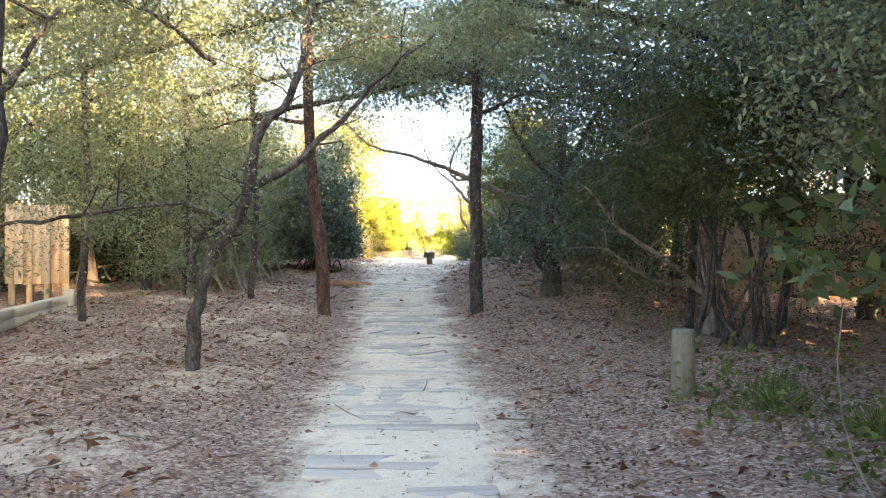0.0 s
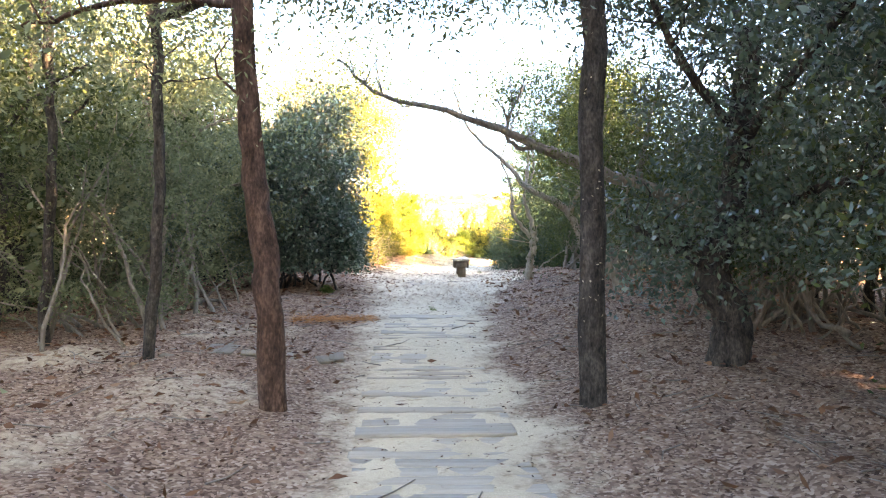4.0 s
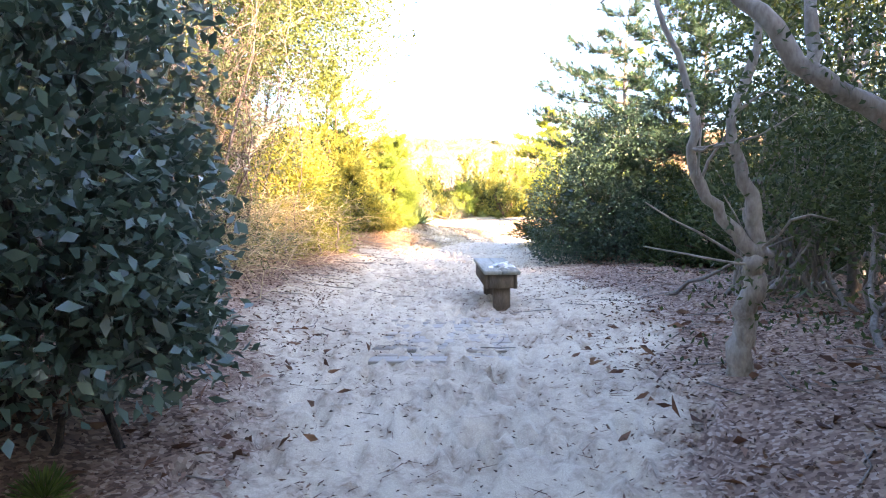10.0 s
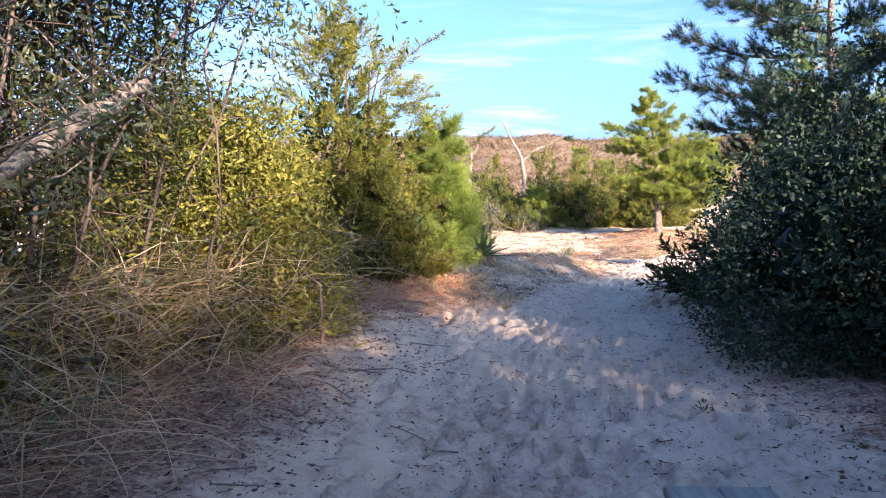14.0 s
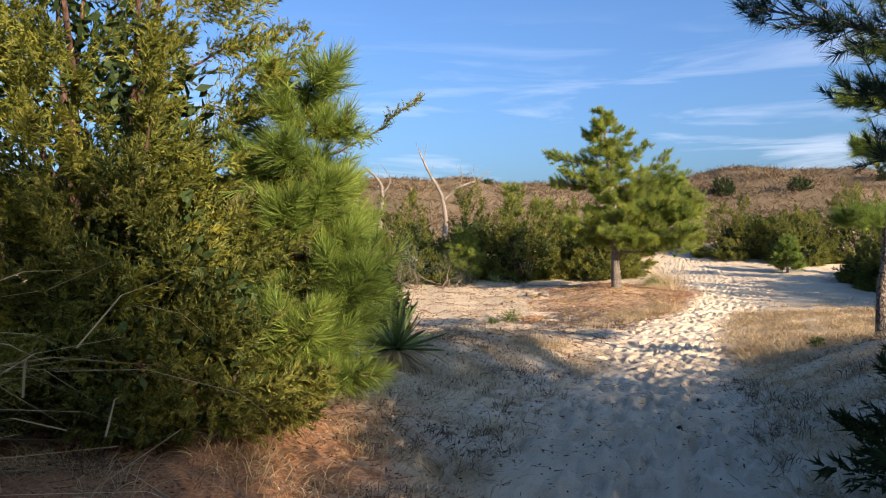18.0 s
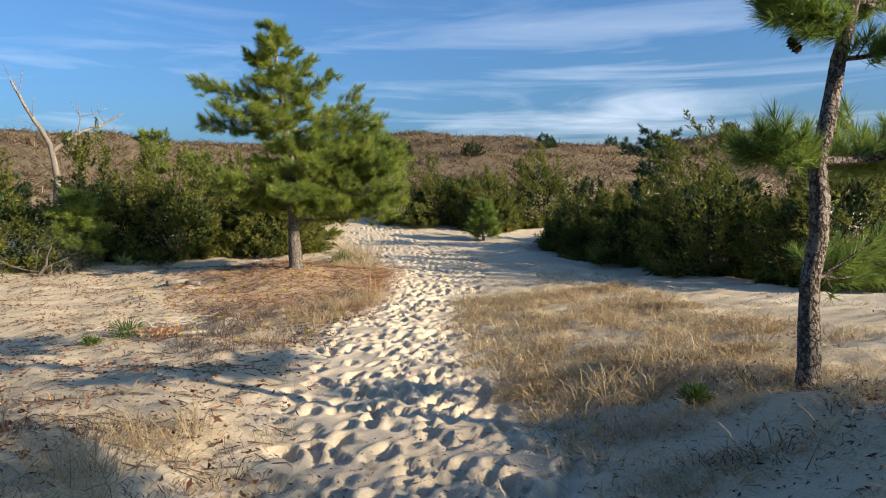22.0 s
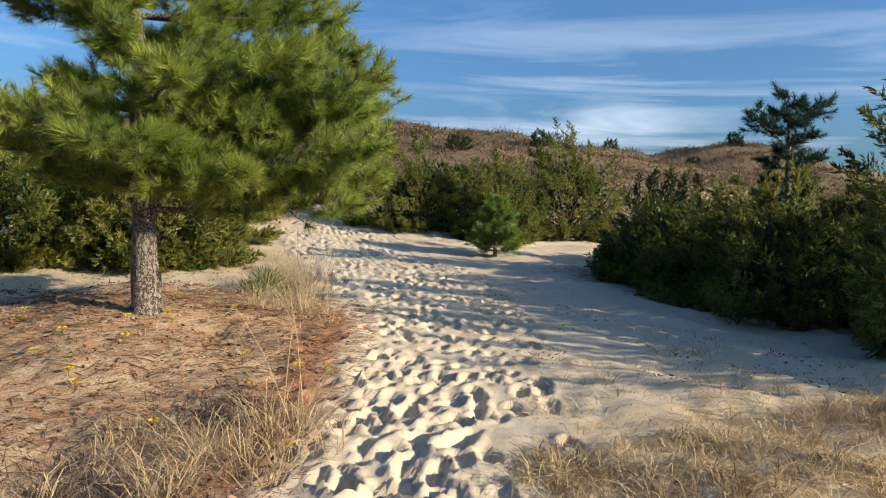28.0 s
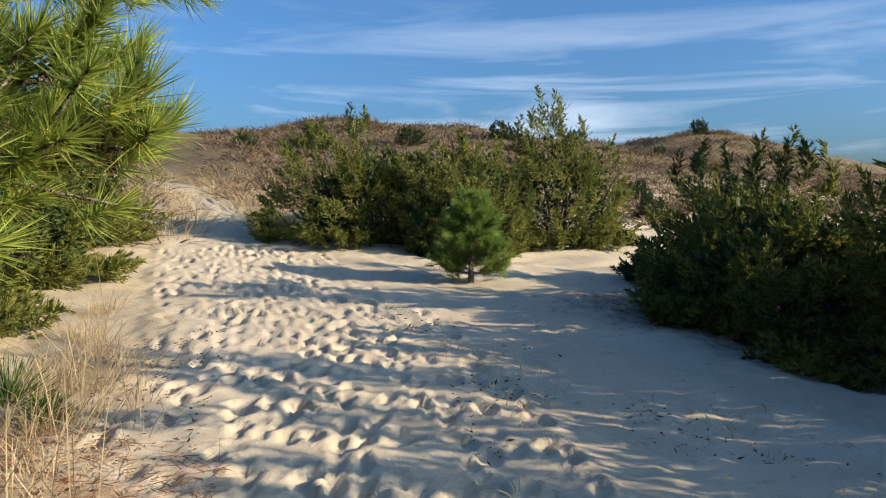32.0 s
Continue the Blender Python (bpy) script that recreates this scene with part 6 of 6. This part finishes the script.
tagged(part("sand_crumbs", g, LITTER), "small brown crumbs and bits of twig on the shaded sand", "debris", kind="stuff")

# twig and leaf debris in the clearing
x, y = scatter(4200, -6, 5.5, 36.5, 50, lambda x, y, d: (d < -0.9) & (waves(x, y, 2.2, 33) > -0.35))
g = Geo()
for a, b in zip(x, y):
    t, long = rng.uniform(0, 6.28), rng.uniform(0.04, 0.2)
    p = np.array([[a + math.cos(t) * long * s, b + math.sin(t) * long * s, 0] for s in (0, 0.5, 1)])
    p[1, :2] += rng.normal(size=2) * 0.03
    p[:, 2] = height(p[:, 0], p[:, 1]) + 0.01 + np.array([0, 0.006, 0.0])
    tube(g, p, [0.0045, 0.0035, 0.002], 4)
tagged(part("clearing_twigs", g, TWIG), "brown twigs strewn over the clearing", "twigs", kind="stuff")
x, y = scatter(52000, -7, 9.5, 31, 51, lambda x, y, d: (np.abs(d) > 0.8) & (waves(x, y, 1.6, 34) > -0.2 + 0.5 * (d > 0)))
n = len(x)
g = Geo()
diamonds(g, np.stack([x, y, height(x, y) + 0.006], -1), unit(np.stack([rng.normal(size=n), rng.normal(size=n), rng.normal(size=n) * 0.3], -1)), rng.uniform(0.015, 0.06, n), rng.uniform(0.006, 0.018, n), rng)
tagged(part("dry_debris", g, LITTER), "dry brown leaf crumbs on the sand", "debris", kind="stuff")

x, y = scatter(14000, -7, 5.5, 36.0, 50, lambda x, y, d: (d < -0.9) & (waves(x, y, 1.4, 38) > -0.3))
n = len(x)
g = Geo()
diamonds(g, np.stack([x, y, height(x, y) + 0.012], -1), unit(np.stack([rng.normal(size=n), rng.normal(size=n), rng.normal(size=n) * 0.35], -1)), rng.uniform(0.03, 0.085, n), rng.uniform(0.012, 0.03, n), rng, 0.4)
tagged(part("fallen_leaves", g, FLAKE), "curled brown fallen leaves on the clearing sand", "leaf litter", kind="stuff")

# dry grass of the clearing
x, y = scatter(5200, -6, 9.5, 35.5, 52, lambda x, y, d: (np.abs(d + 0.15) > 1.0) & (rng.uniform(size=len(x)) < np.where((d > 0) & (d < 3.6) & (y < 43.5), 0.9, 0.16) * (0.5 + 0.5 * (waves(x, y, 1.5, 30) > -0.3))))
tuft_field("dry_grass", "short dry tan grass in the clearing", 301, np.stack([x, y], -1), PALEGRASS, 16, 0.13, 0.006, 0.9, 0.09, 0.55)
x, y = scatter(2300, 2.5, 9.5, 36.5, 45, lambda x, y, d: (d > 0.8) & (d < 4.6) & (waves(x, y, 1.2, 31) > -0.55))
tuft_field("golden_grass", "thick golden dry grass beside the footprints", 305, np.stack([x, y], -1)[::2], PALEGRASS, 14, 0.15, 0.006, 0.9, 0.11, 0.5)
x, y = scatter(400, 2.5, 9.5, 36.5, 43.0, lambda x, y, d: (d > 0.75) & (d < 4.2))
c = np.repeat(np.stack([x, y], -1), 6, 0) + rng.normal(size=(len(x) * 6, 2)) * 0.11
tuft_field("grass_clumps", "curled pale clumps in the golden grass", 309, c, PALEGRASS, 16, 0.2, 0.007, 1.5, 0.06, 0.6)
x, y = scatter(150, 0.8, 4.6, 40.3, 44.6, lambda x, y, d: (d < -1.3) & (d > -3.6))
c = np.repeat(np.stack([x, y], -1), 5, 0) + rng.normal(size=(len(x) * 5, 2)) * 0.13
tuft_field("dead_brush", "low grey-brown mat of dead brush", 310, c, BRUSH, 14, 0.16, 0.005, 0.7, 0.06)
x, y = scatter(60, 1.5, 4.8, 41.0, 44.6, lambda x, y, d: (d < -1.15) & (d > -2.2))
tuft_field("grass_clumps", "curled pale grass clumps by the straw", 311, np.repeat(np.stack([x, y], -1), 4, 0) + rng.normal(size=(len(x) * 4, 2)) * 0.1, PALEGRASS, 16, 0.24, 0.0055, 1.3, 0.05)
x, y = scatter(3600, -4, 4.5, 30.5, 37.5, lambda x, y, d: (np.abs(d) > 0.85) & (np.abs(d) < 3.4) & (waves(x, y, 1.1, 37) > -0.1))
tuft_field("bank_grass", "sparse dry grass on the sand banks", 302, np.stack([x, y], -1), DRYGRASS, 20, 0.16, 0.005, 0.9, 0.09, 0.6)
x, y = scatter(520, -3.6, 4.2, 30.8, 37.3, lambda x, y, d: (np.abs(d) > 0.9) & (np.abs(d) < 3.2) & (waves(x, y, 0.9, 39) > -0.05))
c = np.repeat(np.stack([x, y], -1), 4, 0) + rng.normal(size=(len(x) * 4, 2)) * 0.1
tuft_field("bank_brush", "low grey-brown dead growth matting the sand banks", 312, c, BRUSH, 14, 0.12, 0.005, 0.8, 0.06, 0.6)
spots = [(3.7, 43.9), (3.9, 43.6), (3.5, 43.4), (4.2, 44.0), (3.0, 42.6), (5.6, 48.8), (5.3, 49.3), (5.9, 50.0), (6.2, 51.2), (6.6, 52.4), (5.2, 48.2), (5.0, 47.7), (5.8, 49.5), (6.0, 50.6), (3.3, 36.6), (0.4, 37.0), (0.0, 36.2), (-0.6, 37.4)]
tuft_field("tall_grass", "tall dry grass clumps beside the path", 303, np.repeat(np.array(spots), 3, 0) + rng.normal(size=(len(spots) * 3, 2)) * 0.14, DRYGRASS, 40, 0.36, 0.005, 0.75, 0.07)
spots = np.array([(5.95, 48.6), (5.7, 48.0), (6.1, 49.4), (5.85, 49.0), (6.2, 50.2), (5.6, 47.6), (5.4, 47.0), (4.2, 43.9)])
tuft_field("tall_stalks", "tall thin dry grass stalks at the path's edge", 307, np.repeat(spots, 2, 0) + rng.normal(size=(16, 2)) * 0.12, DRYGRASS, 9, 0.85, 0.006, 0.2, 0.06)
tuft_field("tall_grass", "dense dry grass clumps at the path's edge", 308, np.repeat(spots, 4, 0) + rng.normal(size=(32, 2)) * 0.2, DRYGRASS, 18, 0.3, 0.005, 1.1, 0.09)
x, y = scatter(13000, -40, 70, 58, 99, lambda x, y, d: np.abs(d) > 1.2)
x2, y2 = scatter(420, 6, 16, 58, 76, lambda x, y, d: (np.abs(d) > 0.35) & (np.abs(d) < 3.5))
tuft_field("path_side_grass", "tall tan grass beside the climbing path", 306, np.stack([x2, y2], -1), DRYGRASS, 22, 0.55, 0.016, 0.6, 0.16)
tuft_field("dune_grass", "brown grass covering the dunes", 304, np.stack([x, y], -1), DUNEGRASS, 9, 0.7, 0.05, 0.6, 0.35)

# green weeds and yellow flowers
for k, (x, y, r) in enumerate(((0.38, 42.7, 0.3), (-0.05, 42.4, 0.16), (5.55, 49.3, 0.34), (5.2, 48.7, 0.26), (5.75, 48.9, 0.2), (3.15, 35.75, 0.13), (0.1, 26.7, 0.09), (-0.9, 16.9, 0.09), (2.3, 5.0, 0.28), (2.6, 4.3, 0.25), (-2.7, 18.3, 0.15))):
    root = thing("green_weed", "low bright green weed growing from the ground", "weed", at_ground(x, y, 0.0), group="green weeds")
    g, n = Geo(), 420 if r > 0.1 else 46
    d = unit(np.stack([rng.normal(size=n), rng.normal(size=n), np.abs(rng.normal(size=n)) + 0.35], -1))
    diamonds(g, d * r * rng.uniform(0.1, 0.8, (n, 1)), d, 0.3 * r + 0.012, 0.009, rng)
    part("leaves", g, WEED, root)
for k in range(60):
    x, y = rng.uniform(0.6, 5.2), rng.uniform(41, 48)
    if x - line_x(y) > -0.7:
        continue
    root = thing("yellow_flower", "small yellow flower low in the sand", "flower", at_ground(x, y, 0.0), group="yellow flowers")
    g = Geo()
    a = np.arange(9) * 0.698
    diamonds(g, np.tile([0, 0, 0.05], (9, 1)), unit(np.stack([np.cos(a), np.sin(a), np.full(9, 0.4)], -1)), 0.042, 0.024, rng)
    part("petals", g, YELLOW, root)
    g = Geo()
    tube(g, [(0, 0, -0.01), (0, 0, 0.05)], [0.003, 0.002], 4)
    part("stalk", g, WEED, root)

# cut branches and a rust-brown dead spray in the clearing
pile = thing("branch_pile", "bleached cut branches heaped on the ground", "branches", at_ground(0.4, 43.0, 0.0))
for k in range(14):
    g, a = Geo(), rng.uniform(-0.7, 0.7)
    o = np.array([rng.uniform(-0.6, 0.5), rng.uniform(-0.4, 0.5), rng.uniform(0.03, 0.14)])
    e = o + np.array([math.cos(a), math.sin(a), rng.uniform(-0.02, 0.12)]) * rng.uniform(0.35, 0.85)
    limb(g, [o, (o + e) / 2 + rng.normal(size=3) * 0.09, e], rng.uniform(0.006, 0.014), 0.003, rng, 8, 5, 0.015)
    part("branch", g, CUT_WOOD, pile)
log_rng = np.random.RandomState(320)
for x, y, turn, long, thick in ((1.5, 47.2, 25, 0.42, 0.055), (1.75, 47.0, -30, 0.28, 0.05), (1.25, 42.35, 12, 0.5, 0.032), (1.1, 42.2, -8, 0.34, 0.036), (1.45, 42.5, 40, 0.26, 0.028)):
    log = thing("cut_log", "short weathered cut log lying on the sand", "log", at_ground(x, y, -thick * 0.7, turn), group="cut logs")
    g = Geo()
    tube(g, [(-long / 2, 0, 0), (-long / 2 + 0.004, 0, 0), (0, 0.012, 0.004), (long / 2 - 0.004, 0, 0), (long / 2, 0, 0)], [0.001, thick, thick * 0.94, thick * 0.88, thick * 0.8], 10, 0.05, log_rng)
    part("wood", g, CUT_WOOD if thick < 0.045 else BARK_GREY, log)
spray = thing("dead_spray", "rust-coloured dead leafy spray on the ground", "dead branch", at_ground(0.75, 42.5, 0.0))
g, n = Geo(), 220
d = unit(rng.normal(size=(n, 3)) + 0.5 * UP)
diamonds(g, rng.normal(size=(n, 3)) * np.array([0.14, 0.09, 0.03]) + UP * 0.07, d, 0.07, 0.02, rng)
part("leaves", g, ORANGE, spray)
# sun fleck on the brown litter, put in as an orange needle spray
spray = thing("dead_spray", "orange needles standing in for a sun fleck beside the boards", "dead branch", at_ground(-2.14, 15.65, 0.0, 12))
g, n = Geo(), 620
d = unit(rng.normal(size=(n, 3)) * np.array([1, 1, 0.25]) + np.array([0.5, 0, 0.15]))
spikes(g, np.clip(rng.normal(size=(n, 3)), -1.6, 1.6) * np.array([0.31, 0.16, 0.015]) + UP * 0.035, d, 0.14, 0.008, rng)
part("needles", g, SUNFLECK, spray)
g = Geo()
limb(g, [(-0.42, -0.02, 0.015), (0.0, 0.03, 0.035), (0.38, 0.0, 0.02)], 0.009, 0.004, rng, 8, 5, 0.008)
part("branch", g, TWIG, spray)
put(leafy("broadleaf_sapling", "slender sapling with large blue-green leaves", 360, 0.5, 0.6, 0.75, OAKLEAF, 46, 8, 0.115, 0.06, 1.05, 4, BARK_GREY, clump=0.12, base=0.08, category="sapling", slim=0.4), 2.05, 3.1)
for k, (x, y, rx, rz) in enumerate(((2.25, 4.75, 0.55, 0.4), (2.05, 5.5, 0.4, 0.45), (2.75, 5.4, 0.6, 0.6), (2.35, 3.7, 0.5, 0.22))):
    put(leafy("greenbrier", "sprawling green vine among dry stems", 361 + k, rx, rx, rz, OAKLIT, 20, 9, 0.065, 0.042, 0.02, 16, TWIG, clump=0.1, base=0.6, slim=0.22, group="vines beside the post", category="vine"), x, y)
# dry stalk heap below the lit thicket
g, n = Geo(), 2200
x, y = rng.normal(size=n) * 0.5 - 3.85, rng.uniform(22, 30.5, n)
d = unit(np.stack([rng.normal(size=n) * 0.9 + 0.6, rng.normal(size=n) * 0.8 + 0.2, np.abs(rng.normal(size=n)) * 0.5], -1))
blades(g, np.stack([x, y, height(x, y) + rng.uniform(0, 0.9, n)], -1), d, rng.uniform(0.4, 1.0, n), 0.008, 0.7, rng)
tagged(part("dry_stalks", g, DRYGRASS), "bent dry tan stalks under the sunlit thicket", "dry stalks", kind="stuff")
for k, (x, y) in enumerate(((1.0, 33.8), (1.55, 34.2), (0.4, 32.6), (1.9, 35.1), (0.9, 31.0))):
    ob = part("fallen_cone", cone_mesh(), CONE)
    ob.matrix_world = pose(x, y, ground_z(x, y) + 0.012, 80, 20 * k, 70 * k) @ Matrix.Scale(0.55, 4)
    tagged(ob, "dark fallen pine cone on the sand", "pine cone", "fallen cones")

# ---- boards of the walk, last ----
walkway = tagged(new("boardwalk"), "sand-strewn grey plank walkway laid on the ground", "boardwalk", kind="structure")
rng = np.random.RandomState(400)
plank_meshes = [box(Geo(), (1.14, 0.138, 0.04), jitter=0.0035, rng=rng).mesh("plank") for k in range(6)]
y = -0.6
while y < 16.6:
    b = part("plank", plank_meshes[rng.randint(6)], PLANK, walkway)
    x = float(line_x(y)) + rng.normal() * 0.012
    zc = np.interp(y, *PROFILE)
    b.matrix_world = pose(x, y, zc - 0.024 + rng.normal() * 0.007 - 0.006 * max(0, (y - 13.5) / 3), rng.normal() * 0.7, rng.normal() * 0.5, rng.normal() * 0.7 + (4 if y > 8 else 1))
    y += 0.148 + abs(rng.normal()) * 0.002
for y in np.arange(20.8, 22.6, 0.152):
    b = part("plank", plank_meshes[rng.randint(6)], PLANK, walkway)
    b.matrix_world = pose(float(line_x(y)) - 0.1, y, ground_z(line_x(y), y) - 0.038 + rng.normal() * 0.006, rng.normal() * 0.8, rng.normal() * 0.8, rng.normal())
